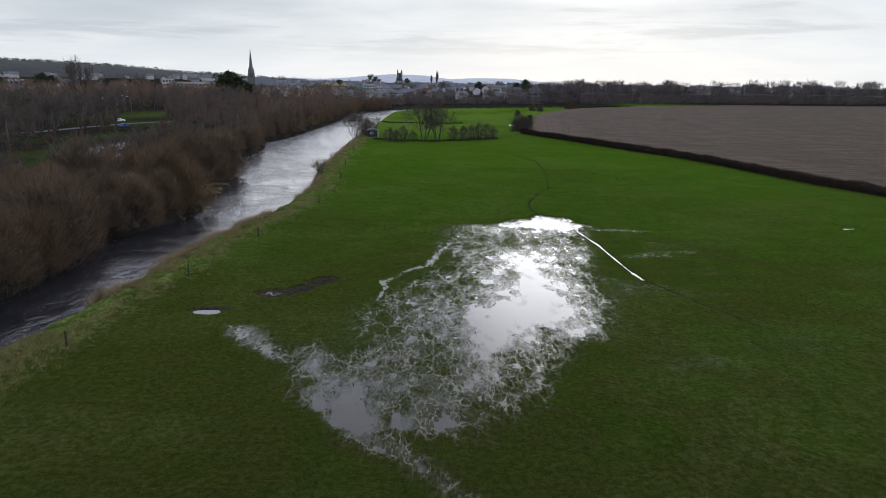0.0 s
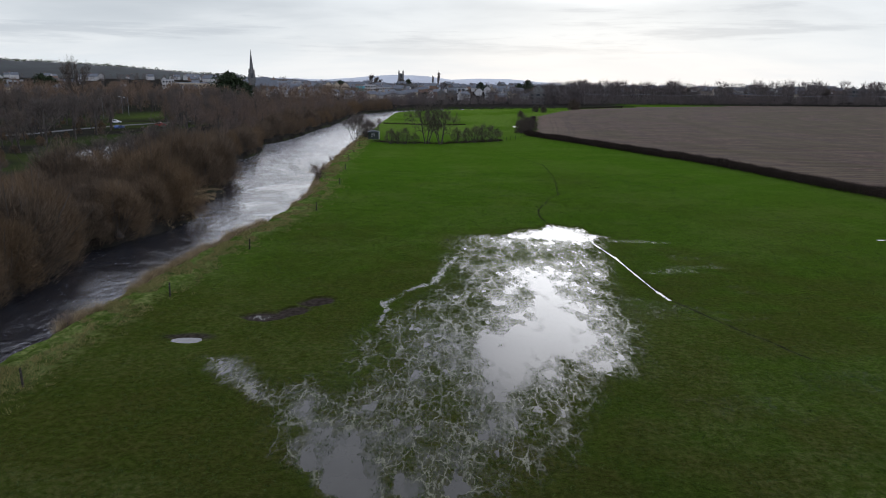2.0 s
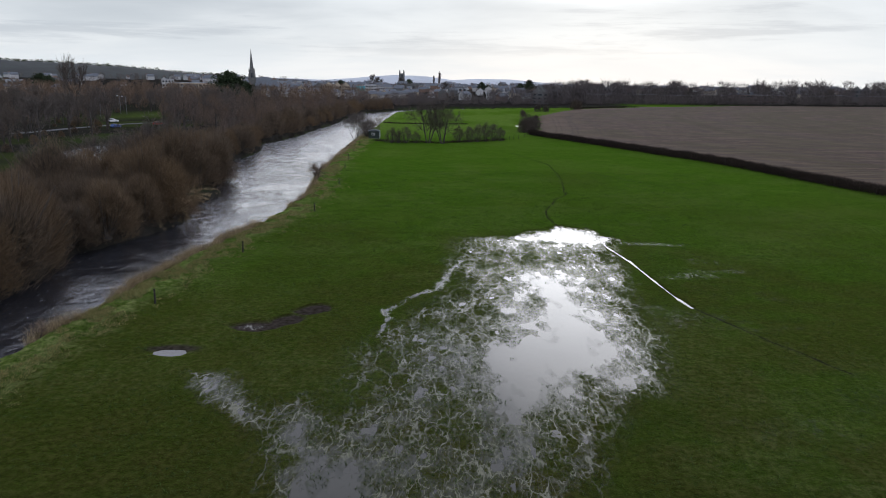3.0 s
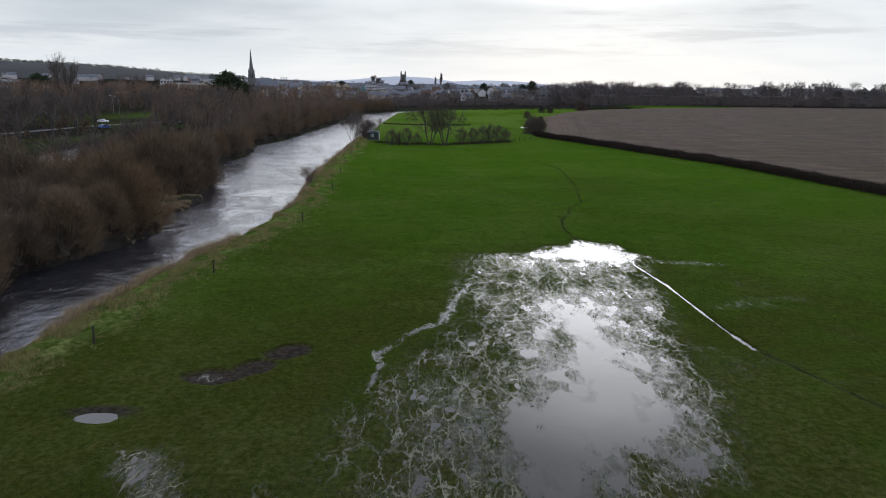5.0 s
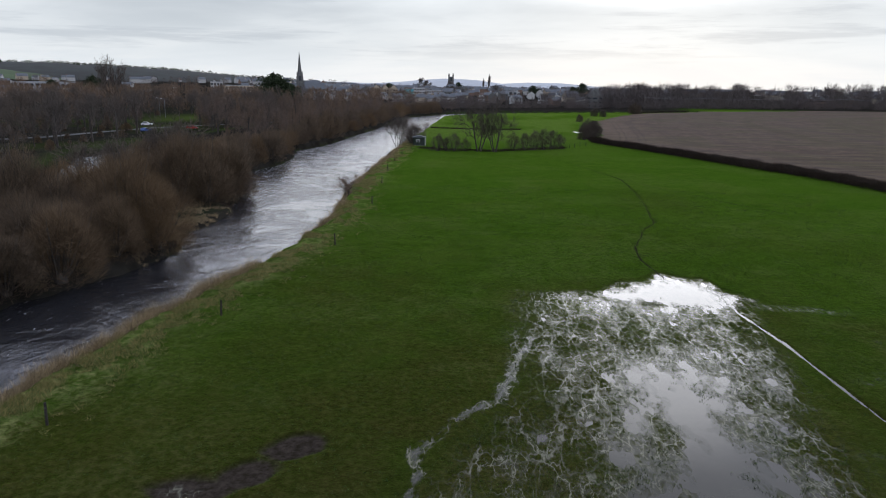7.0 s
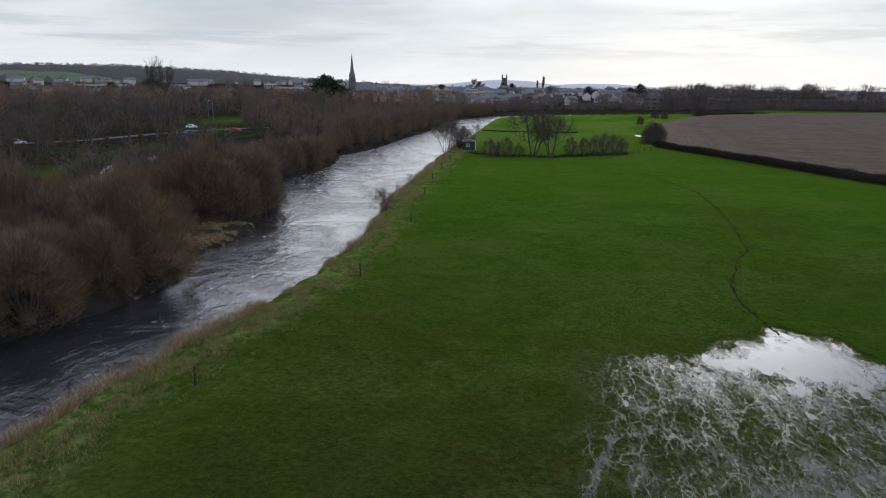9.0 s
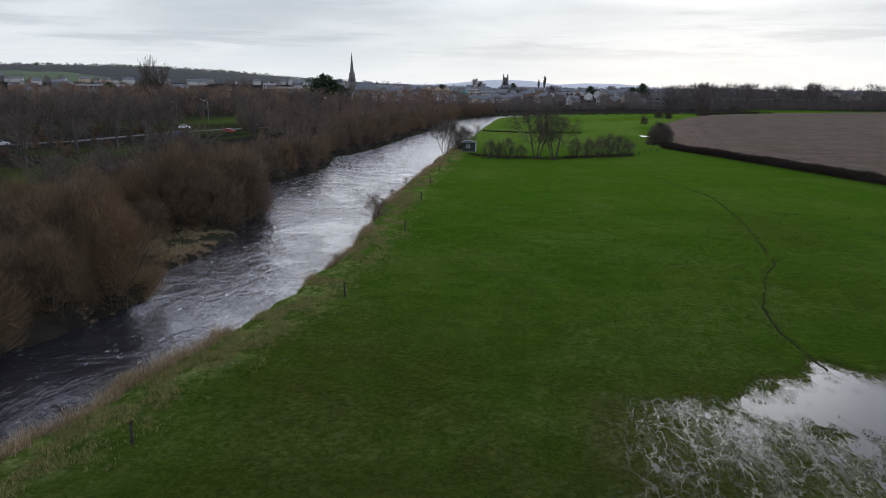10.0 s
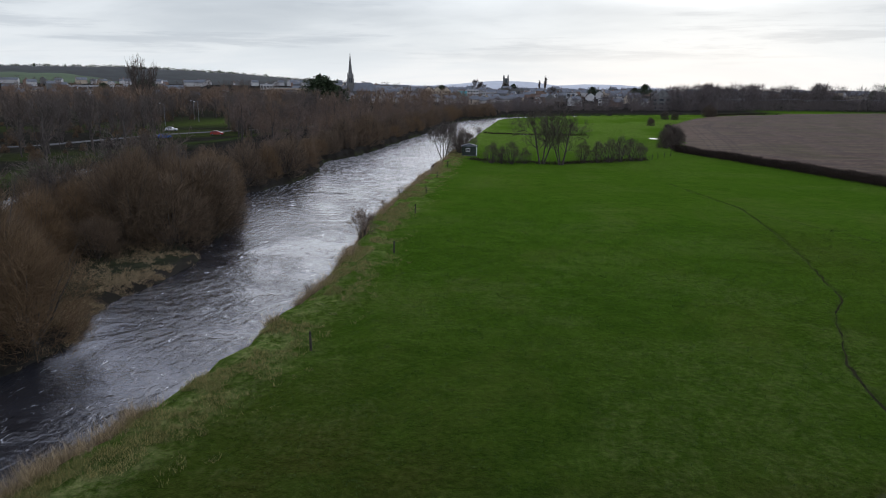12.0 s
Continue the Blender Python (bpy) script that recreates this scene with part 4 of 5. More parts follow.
hedge("field_hedge", [(26.5, 262), (36, 238), (43.8, 217), (50.8, 197), (58.9, 177), (63.5, 160), (66.2, 147), (68.9, 135), (72.1, 124.5), (74.6, 118), (90.5, 91), (113, 55)],
      1.7, 1.9, 620, "clipped dark bare hedge along the brown field", 0.04)
hedge("ditch_hedge", [(-24, 226), (-17, 221.5), (-4, 221), (3, 227), (10, 231.5), (16, 236)], 1.6, 0.5, 60, "low dark scrubby hedge under the hedgerow trees", 0.08)
hedge("meadow_ditch", [(-30.5, 322), (-18, 319.5), (-5, 318), (6, 322)], 0.8, 0.25, 60, "dark rushes along a ditch in the far meadow", 0.1)
hedge("corner_hedge", [(27, 268), (31, 292), (40, 360), (45, 402)], 1.6, 1.0, 40, "ragged low hedge at the corner of the brown field", 0.14)
hedge("far_hedge", [(88, 537), (112, 566), (150, 606)], 2.0, 1.3, 30, "thin dark hedge at the far end of the field", 0.2)

rng = np.random.default_rng(21)
big = branching(401, 11.8, 12.5, stems=4, kids=(6, 5, 5, 5, 4), first=0.3, upward=0.2, width=0.036, open_angle=52, mat="thorn")
thorns = [osier(410 + k, 5.6, 4.8, 1700, 0.03, 6, "thorn") for k in range(3)]
plant("hedgerow_tree", big, at(-7.8, 220.5, height(-7.8, 220.5), 30, 1.1), "large bare many-stemmed tree in the hedgerow", "tree")
plant("hedgerow_tree", big, at(-3.6, 220.2, height(-3.6, 220.2), 200, 0.92), "large bare many-stemmed tree in the hedgerow", "tree")
for k, (x, y, s) in enumerate([(-18.6, 220, 1.0), (-14.2, 219.6, 1.02), (-11.3, 221, 0.75), (1.4, 226, 1.05), (4.4, 227.5, 1.0), (6.9, 229, 1.2), (9.6, 230.6, 1.25), (12.2, 232.6, 1.1), (14.6, 234.3, 0.95), (-16.4, 219.8, 0.85)]):
    plant("thorn_tree", thorns[k % 3], at(x, y, height(x, y), 70 * k, s), "small bare thorn tree in the hedgerow", "tree", "hedgerow thorns")

pale_tree = branching(430, 9.0, 8.0, stems=4, kids=(6, 5, 5, 5, 3), first=0.2, upward=0.3, width=0.045, open_angle=42, mat="grey_twig", bark="bark_pale")
plant("riverside_tree", pale_tree, at(-30.0, 226, height(-29.2, 226) - 0.2, 10), "slender pale bare tree leaning over the river", "tree")
round_bush = osier(431, 6.0, 7.4, 5200, 0.035, 8, "grey_twig")
plant("hut_bush", round_bush, at(-27.9, 240.5, height(-27.9, 240.5), 10, 1.15), "rounded bare bush behind the green hut", "bush")
dense = osier(432, 7.0, 7.0, 5200, 0.045, 9, "thorn")
for k, (x, y, s) in enumerate([(25.8, 273, 0.85), (28.2, 280, 1.0), (31.0, 289, 0.85), (87.5, 528, 1.15), (91, 532, 0.9), (55, 480, 0.75), (59.5, 475, 0.7), (38, 404, 0.6)]):
    plant("field_bush", dense, at(x, y, height(x, y), 50 * k, s), "dense dark bush at the edge of the field", "bush", "bushes round the field")

small = [branching(440 + k, 1.9, 2.5, stems=6, kids=(4, 4, 4, 3), first=0.1, upward=0.3, width=0.02, open_angle=56, mat="wood") for k in range(2)]
for k, (x, y, s) in enumerate([(-28.9, 55.5, 0.7), (-25.6, 139.5, 1.5), (-26.4, 143.0, 1.45), (-27.2, 147, 0.9), (-28.0, 160, 0.7), (-28.4, 172, 0.75), (-28.6, 196, 0.6), (-32, 318, 1.6), (-33, 330, 1.3), (-24.2, 118, 0.45), (-31.5, 290, 1.2)]):
    plant("bank_shrub", small[k % 2], at(x, y, height(x + 1.0, y) - 0.35, 40 * k, s), "small bare shrub on the river bank", "shrub", "bank shrubs")


def fence_post(x, y, lean):
    ob = thing("fence_post", pose(x, y, height(x, y), lean, lean * 0.6, 20), "dark weathered wooden fence post in the bank grass", "post", "bank fence posts")
    bm = bmesh.new()
    bmesh.ops.create_cone(bm, cap_ends=True, segments=8, radius1=0.075, radius2=0.065, depth=1.55, matrix=Matrix.Translation((0, 0, 0.45)))
    bmesh.ops.bevel(bm, geom=[e for e in bm.edges if all(v.co.z > 1.2 for v in e.verts)], offset=0.02, segments=1, affect="EDGES")
    part("post_shaft", (bm, M["post"]), ob)
    part("staple", (boxes((-0.02, 0.02, -0.085, -0.06, 0.95, 0.98)), M["galvanised"]), ob)


for k, (x, y) in enumerate([(-25.8, 45.0), (-24.2, 63.5), (-22.3, 81.0), (-19.5, 105.4), (-20.3, 132), (-22.6, 154.4), (-24.3, 172), (-25.6, 190), (-26.4, 208)]):
    fence_post(x, y, (-3, 2, 4, -2, 1, 3, -4, 2, -1)[k])


def hut():
    z = height(-25.6, 236)
    ob = thing("fishing_hut", pose(-25.4, 236.5, z, 0, 0, 8), "small dark green timber fishing hut with a white window", "hut")
    part("plinth", (boxes((-1.85, 1.85, -1.35, 1.35, -0.3, 0.12)), M["stone"]), ob)
    body = part("wall", (boxes((-1.7, 1.7, -1.2, 1.2, 0.12, 2.25), bevel=0.02), M["green_paint"]), ob)
    for k in range(9):
        part("weatherboard", (boxes((-1.73, 1.73, -1.225, -1.2, 0.15 + k * 0.23, 0.36 + k * 0.23)), M["green_paint"]), body)
    roof = bmesh.new()
    prism(roof, [(-1.95, 2.22), (1.95, 2.22), (1.95, 2.32), (0, 2.85), (-1.95, 2.32)], -1.4, 1.4)
    part("roof", (roof, M["slate"]), ob)
    win = part("window", (boxes((-0.85, 0.15, -1.30, -1.226, 1.0, 1.75)), M["white_paint"]), ob, "white painted window")
    part("pane", (boxes((-0.76, -0.39, -1.312, -1.302, 1.08, 1.67), (-0.31, 0.06, -1.312, -1.302, 1.08, 1.67)), M["glass_dark"]), win)
    part("corner_board", (boxes((1.62, 1.78, -1.30, -1.15, 0.12, 2.25)), M["white_paint"]), ob, "white painted corner board")
    part("door", (boxes((1.70, 1.76, -0.6, 0.3, 0.15, 2.05)), M["white_paint"]), ob, "white painted door")


hut()

# grass: tufts over the near meadow, straw on the bank
def tufts(name, x, y, rng, blades, tall, wide, mat, label, category, sink=0.03, lean=0.55):
    count = len(x)
    z = land(x, y)[0] - sink
    start = np.repeat(np.stack([x, y, z], 1), blades, 0) + rng.normal(size=(count * blades, 3)) * (wide * 0.4, wide * 0.4, 0)
    way = unit(rng.normal(size=(count * blades, 3)) * (lean, lean, 0.15) + (0, 0, 0.75))
    length = np.repeat(rng.uniform(0.5, 1.2, count) * tall, blades) * rng.uniform(0.6, 1.1, count * blades)
    me = slivers(name, start, way, length, rng.uniform(0.6, 1.3, count * blades) * np.where(wide > 0.18, 0.018, wide * 0.22), rng, M[mat])
    return tagged(new(name, me), label, category, kind="stuff")


def dry(x, y):
    """True where the ground stands clear of the flood."""
    return land(x, y)[0] > POOL + 0.02


rng = np.random.default_rng(33)
x, y = rng.uniform(-30, 48, 80000), 24 + 130 * rng.uniform(0, 1, 80000) ** 1.4
right = np.interp(y, RIGHT_Y, RIGHT_X)
ok = (x > right + 0.5) & dry(x, y) & (fbm(x * 0.5, y * 0.5, 3) > 0.42)
tufts("grass_tufts", x[ok], y[ok], rng, 4, 0.16, 0.17, "tuft", "short green grass tufts of the grazed meadow", "grass")
x, y = rng.uniform(-12, 20, 30000), rng.uniform(27, 92, 30000)
w = flood(x, y)
ok = (w > 0.15) & (w < 1.12) & (fbm(x * 0.9, y * 0.6, 13) > 0.45 + 0.25 * np.clip(w - 0.6, 0, 1))
tufts("flood_grass", x[ok], y[ok], rng, 4, 0.16, 0.14, "tuft", "grass blades standing out of the flood water", "grass", -POOL * 0.4)
y = 22 + 230 * rng.uniform(0, 1, 34000) ** 1.4
right = np.interp(y, RIGHT_Y, RIGHT_X)
x = right + rng.normal(size=len(y)) * 1.6 + 0.6
ok = (x > right - 2.4) & (fbm(x * 0.6, y * 0.35, 8) > 0.515)
tufts("bank_grass", x[ok], y[ok], rng, 14, 0.36, 0.30, "straw", "long pale dead grass along the river bank", "grass", lean=0.42)
y = 22 + 230 * rng.uniform(0, 1, 9000) ** 1.3
x = np.interp(y, RIGHT_Y, RIGHT_X) - 0.5 + rng.normal(size=len(y)) * 0.4
ok = fbm(x * 0.2, y * 0.16, 41) > 0.53
tufts("edge_grass", x[ok], y[ok], rng, 16, 1.15, 0.30, "dead", "pale withered grass hanging over the water's edge", "grass", lean=0.36)
y = rng.uniform(100, 138, 5000)
left = np.interp(y, LEFT_Y, LEFT_X)
x = left - np.abs(rng.normal(size=len(y))) * 5.0 + 0.3
ok = fbm(x * 0.4, y * 0.4, 17) > 0.52
tufts("island_grass", x[ok], y[ok], rng, 14, 0.6, 0.2, "dead", "rank tan grass on the island spit", "grass")

# ---- distance: woods, town and hills ----
def far_wood(name, x, y, tall, rng, label, per=150, mat="wood", narrow=0.32, ground=None, thick=1.0):
    """Many distant bare trees as one mass: a stem and a rounded head of twigs each."""
    count = len(x)
    z = land(x, y)[0] if ground is None else ground
    h = tall * rng.uniform(0.6, 1.15, count)
    rep = np.repeat(np.arange(count), per)
    a = rng.uniform(0, 2 * math.pi, count * per)
    r = np.sqrt(rng.uniform(0, 1, count * per)) * narrow * h[rep]
    t = rng.uniform(0.05, 0.92, count * per)
    r = r * np.sqrt(np.clip(1 - ((t - 0.5) / 0.55) ** 2, 0.02, 1))
    start = np.stack([x[rep] + r * np.cos(a), y[rep] + r * np.sin(a), z[rep] + t * h[rep]], 1)
    way = unit(np.stack([np.cos(a) * 0.5, np.sin(a) * 0.5, np.full(len(a), 0.8)], 1) + rng.normal(size=(len(a), 3)) * 0.35)
    length, width = rng.uniform(0.10, 0.26, len(a)) * h[rep], rng.uniform(0.010, 0.024, len(a)) * h[rep] * thick
    stem = np.stack([x, y, z - 0.5], 1)
    start = np.concatenate([start, stem])
    way = np.concatenate([way, unit(np.tile((0.02, 0.0, 1.0), (count, 1)))])
    length, width = np.concatenate([length, h * 0.8]), np.concatenate([width, h * 0.035])
    return tagged(new(name, slivers(name, start, way, length, width, rng, M[mat])), label, "trees", kind="stuff")


rng = np.random.default_rng(55)
EDGE_X, EDGE_Y = [-60, 0, 100, 240, 620], [548, 605, 650, 706, 704]
x = rng.uniform(-60, 620, 520)
y = np.interp(x, EDGE_X, EDGE_Y) + np.abs(rng.normal(size=len(x))) * 22
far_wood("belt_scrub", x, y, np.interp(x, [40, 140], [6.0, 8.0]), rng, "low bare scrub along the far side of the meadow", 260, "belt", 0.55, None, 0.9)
x = rng.uniform(-60, 620, 280)
y = np.interp(x, EDGE_X, EDGE_Y) + rng.uniform(4, 120, 280)
keep = fbm(x * 0.02, y * 0.02, 131) > 0.36
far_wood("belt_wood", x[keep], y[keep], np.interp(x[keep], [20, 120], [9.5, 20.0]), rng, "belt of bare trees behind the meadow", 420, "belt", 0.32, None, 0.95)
y = rng.uniform(330, 880, 520)
x = -140 - rng.uniform(0, 1, 520) * (330 + 0.2 * y) + 0.12 * (y - 330)
ok = blob(x, y, -152, 365, 26, 55, 8) > 1
far_wood("west_wood", x[ok], y[ok], 13.5, rng, "dense bare brown wood beyond the park", 220, "wood", 0.32, None, 1.5)
y = rng.uniform(520, 860, 190)
x = rng.uniform(-150, -45, 190) + 0.2 * (y - 520)
far_wood("bend_wood", x, y, 8.0, rng, "bare brown trees round the river bend", 150)
a, d = np.radians(rng.uniform(-44, 36, 480)), rng.uniform(800, 1700, 480)
far_wood("town_trees", np.sin(a) * d, np.cos(a) * d, 11.0, rng, "bare trees between the houses of the town", 240, "grey_twig", 0.36, None, 0.9)
y = rng.uniform(120, 330, 90)
x = rng.uniform(-330, -225, 90)
far_wood("park_wood", x, y, 13.0, rng, "bare trees at the far side of the park", 200)

# the tall bare tree that overtops the wood, and evergreens
tall_tree = branching(500, 28.0, 14.0, stems=2, kids=(9, 6, 5, 4, 2), first=0.25, upward=0.35, width=0.11, open_angle=46, mat="grey_twig")
plant("tall_tree", tall_tree, at(-183.7, 357.8, height(-183.7, 357.8), 30), "very tall bare tree overtopping the wood", "tree")
cedar = evergreen(510, 19.0, 17.0, 18, 170)
for x, y, s in ((-176, 579, 1.0), (-168, 590, 0.7), (-186, 600, 0.62)):
    plant("cedar", cedar, at(x, y, height(x, y) + 2.0 - 2.0, 40, s * 1.25), "dark spreading evergreen cedar above the wood", "tree", foliage="foliage")
dome = evergreen(511, 15.0, 11.0, 20, 130)
for x, y, s in ((103, 990, 1.2), (92, 1000, 0.9), (40, 1010, 0.95), (48, 1004, 0.7), (-420, 760, 1.2), (-446, 790, 1.3), (-480, 770, 1.0), (330, 900, 0.9), (341, 905, 0.8), (-70, 1180, 1.0), (250, 870, 0.8), (-236, 905, 0.9), (-226, 900, 0.8), (-150, 980, 1.0)):
    plant("evergreen_tree", dome, at(x, y, height(x, y), x, s), "dark rounded evergreen tree in the town", "tree", "town evergreens", "foliage")
poplar = branching(520, 34.0, 8.0, kids=(18, 6, 5, 4), first=0.1, upward=1.0, width=0.16, open_angle=24, mat="grey_twig")
for x, y, s in ((-27, 1456, 0.95), (-38, 1456, 0.72)):
    plant("poplar", poplar, at(x, y, height(x, y), x, s), "tall narrow bare poplar", "tree", "poplars")
crown_tree = branching(521, 17.0, 15.0, kids=(9, 6, 5, 4, 3), first=0.35, width=0.19, open_angle=52, mat="grey_twig")
for x, y, s in ((171, 949, 1.25), (179, 945, 1.0), (207, 941, 0.95), (387, 938, 1.0), (292, 930, 0.85), (262, 900, 0.8), (128, 740, 1.0), (122, 748, 0.9), (140, 742, 0.8), (430, 930, 0.8), (322, 760, 1.15), (205, 745, 0.95), (240, 750, 0.8), (380, 745, 0.9), (455, 760, 1.0), (165, 735, 0.8), (-60, 900, 0.9), (-136, 1256, 1.35), (-128, 1262, 1.1), (-88, 1262, 1.1), (-10, 960, 0.9)):
    plant("skyline_tree", crown_tree, at(x, y, height(x, y), x, s), "broad bare tree on the skyline", "tree", "skyline trees")


def house_meshes(w, d, h, rise, wall, roof, windows=True):
    """Gabled house: the meshes of its parts."""
    got = []
    bm = bmesh.new()
    prism(bm, [(-d / 2, -1.0), (d / 2, -1.0), (d / 2, h), (0, h + rise), (-d / 2, h)], -w / 2, w / 2)
    bm.transform(Matrix.Rotation(radians(90), 4, "Z"))
    got.append(("wall", bm, M[wall]))
    bm = bmesh.new()
    for s in (-1, 1):
        prism(bm, [(s * (d / 2 + 0.4), h - 0.25), (s * (d / 2 + 0.4), h), (0, h + rise + 0.25), (0, h + rise)][::s], -w / 2 - 0.3, w / 2 + 0.3)
    bm.transform(Matrix.Rotation(radians(90), 4, "Z"))
    got.append(("roof", bm, M[roof]))
    got.append(("chimney", boxes((-w / 2 + 0.3, -w / 2 + 1.3, -0.45, 0.45, h + rise - 1.0, h + rise + 1.2), (-w / 2 + 0.25, -w / 2 + 1.35, -0.5, 0.5, h + rise + 1.0, h + rise + 1.1)), M["brick"]))
    if windows:
        for fx in (-0.3, 0.3):
            for fz in ((0.22, 0.68) if h > 4 else (0.4,)):
                got.append(("window", boxes((fx * w - 0.6, fx * w + 0.6, -d / 2 - 0.05, -d / 2 + 0.05, fz * h - 0.1, fz * h + 1.1)), M["glass_dark"]))
        got.append(("door", boxes((-0.5, 0.5, -d / 2 - 0.05, -d / 2 + 0.05, 0.0, 2.05)), M["green_paint"]))
    return got


def build_house(name, meshes, m, label, category="house", group=""):
    ob = thing(name, m, label, category, group)
    for key, bm, mat in meshes:
        part(key, (bm, mat), ob)
    return ob


rng = np.random.default_rng(77)
kinds = [((10, 8, 5.2, 3.0, "render_white", "slate"), "white rendered two-storey house with a slate roof"),
         ((14, 8, 5.4, 3.2, "render_cream", "slate"), "cream rendered house with a grey slate roof"),
         ((9, 7, 3.0, 2.6, "render_white", "tile"), "low white bungalow with a brown tiled roof"),
         ((12, 8, 5.2, 3.0, "brick", "slate"), "brown brick house with a slate roof"),
         ((26, 8, 5.6, 3.0, "render_white", "slate"), "long white terrace with a slate roof"),
         ((11, 9, 7.5, 3.2, "stone", "slate"), "tall grey stone house with a slate roof")]
protos = []
spots = []
while len(spots) < 420:
    a = rng.uniform(-44, 36) if len(spots) < 180 else rng.uniform(-16, 10) if len(spots) < 270 else rng.uniform(-20, 36)
    d = rng.uniform(790, 1500) if len(spots) < 180 else rng.uniform(740, 1200) if len(spots) < 270 else rng.uniform(950, 1600)
    x, y = math.sin(radians(a)) * d, math.cos(radians(a)) * d
    if x < -150 and d < 800 or x > 110 and (rng.uniform() < 0.5 or d < 880) or any((x - p) ** 2 + (y - q) ** 2 < 400 for p, q in spots):
        continue
    spots.append((x, y))
shapes = []
for spec, _ in kinds:
    shape = []
    for key, bm, mat in house_meshes(*spec, False):
        shape.append((np.array([v.co[:] for v in bm.verts]), [[v.index for v in f.verts] for f in bm.faces], mat.name))
        bm.free()
    shapes.append(shape)
far_verts, far_faces, far_slots, slots, total = [], [], [], [], 0
for k, (x, y) in enumerate(spots):
    j = int(rng.choice(6, p=[0.30, 0.15, 0.20, 0.10, 0.15, 0.10]))
    m = at(x, y, height(x, y), -math.degrees(math.atan2(x, y)) + rng.choice([0, 15, -20, 40, 90]), rng.uniform(0.85, 1.2))
    if math.hypot(x, y) < 980:
        made = [p for p in protos if p[0] == j]
        if made:
            copy_thing(made[0][1], m)
        else:
            protos.append((j, build_house("house", house_meshes(*kinds[j][0]), m, kinds[j][1], "house", "houses of the town")))
        continue
    turn, move = np.array(m.to_3x3()), np.array(m.translation)
    for verts, faces, mat in shapes[j]:
        if mat not in slots:
            slots.append(mat)
        far_verts.append(verts @ turn.T + move)
        far_faces += [[i + total for i in f] for f in faces]
        far_slots += [slots.index(mat)] * len(faces)
        total += len(verts)
me = mesh("far_houses", np.concatenate(far_verts), far_faces, bpy.data.materials[slots[0]])
for mat in slots[1:]:
    me.materials.append(bpy.data.materials[mat])
me.polygons.foreach_set("material_index", far_slots)
tagged(new("far_houses", me), "crowded pale houses with slate roofs on the rise of the town", "houses", kind="stuff")


def spire_church():
    x, y = -242.5, 884.6
    z = height(x, y)
    top, tower = 55.3 - z, 28.0 - z
    ob = thing("spired_church", pose(x, y, z, 0, 0, 20), "grey stone church with a tall slender spire", "church")
    t = part("tower", (boxes((-3.2, 3.2, -3.2, 3.2, -1, tower)), M["stone"]), ob)
    for sx in (-1, 1):
        for sy in (-1, 1):
            part("buttress", (boxes((sx * 3.2 - 0.7, sx * 3.2 + 0.7, sy * 3.2 - 0.7, sy * 3.2 + 0.7, -1, tower - 2)), M["stone"]), t)
            bm = bmesh.new()
            bmesh.ops.create_cone(bm, cap_ends=True, segments=6, radius1=0.8, radius2=0.05, depth=5.0, matrix=Matrix.Translation((sx * 3.0, sy * 3.0, tower + 2.0)))
            part("pinnacle", (bm, M["stone"]), t)
    for turn in range(4):
        bm = boxes((-1.5, -0.3, -3.3, -3.1, tower - 7, tower - 1.5), (0.3, 1.5, -3.3, -3.1, tower - 7, tower - 1.5))
        bm.transform(Matrix.Rotation(radians(90 * turn), 4, "Z"))
        part("belfry_opening", (bm, M["glass_dark"]), t)
    bm = bmesh.new()
    bmesh.ops.create_cone(bm, cap_ends=True, segments=8, radius1=2.7, radius2=0.06, depth=top - tower, matrix=Matrix.Translation((0, 0, (top + tower) / 2)))
    part("spire", (bm, M["stone"]), ob)
    for key, bm, mat in house_meshes(26, 13, 9, 7, "stone", "slate", False)[:2]:
        bm.transform(Matrix.Translation((16, 0, 0)))
        part("nave_" + key, (bm, mat), ob)


def tower_church():
    x, y = -97.1, 1397.0
    z = height(x, y)
    top = 35.0 - z
    ob = thing("towered_church", pose(x, y, z, 0, 0, 10), "grey stone church tower with corner pinnacles", "church")
    t = part("tower", (boxes((-4.4, 4.4, -4.4, 4.4, -1, top)), M["stone"]), ob)
    for sx in (-1, 1):
        for sy in (-1, 1):
            bm = boxes((sx * 3.9 - 0.9, sx * 3.9 + 0.9, sy * 3.9 - 0.9, sy * 3.9 + 0.9, -1, top + 2.2))
            bmesh.ops.create_cone(bm, cap_ends=True, segments=4, radius1=1.1, radius2=0.1, depth=4.5, matrix=Matrix.Translation((sx * 3.9, sy * 3.9, top + 4.2)))
            part("pinnacle", (bm, M["stone"]), t)
    part("belfry_opening", (boxes((-1.8, 1.8, -4.5, -4.3, top - 8, top - 2)), M["glass_dark"]), t)
    for key, bm, mat in house_meshes(20, 9, 4, 3, "stone", "slate", False)[:2]:
        bm.transform(Matrix.Translation((14, 6, 0)))
        part("nave_" + key, (bm, mat), ob)


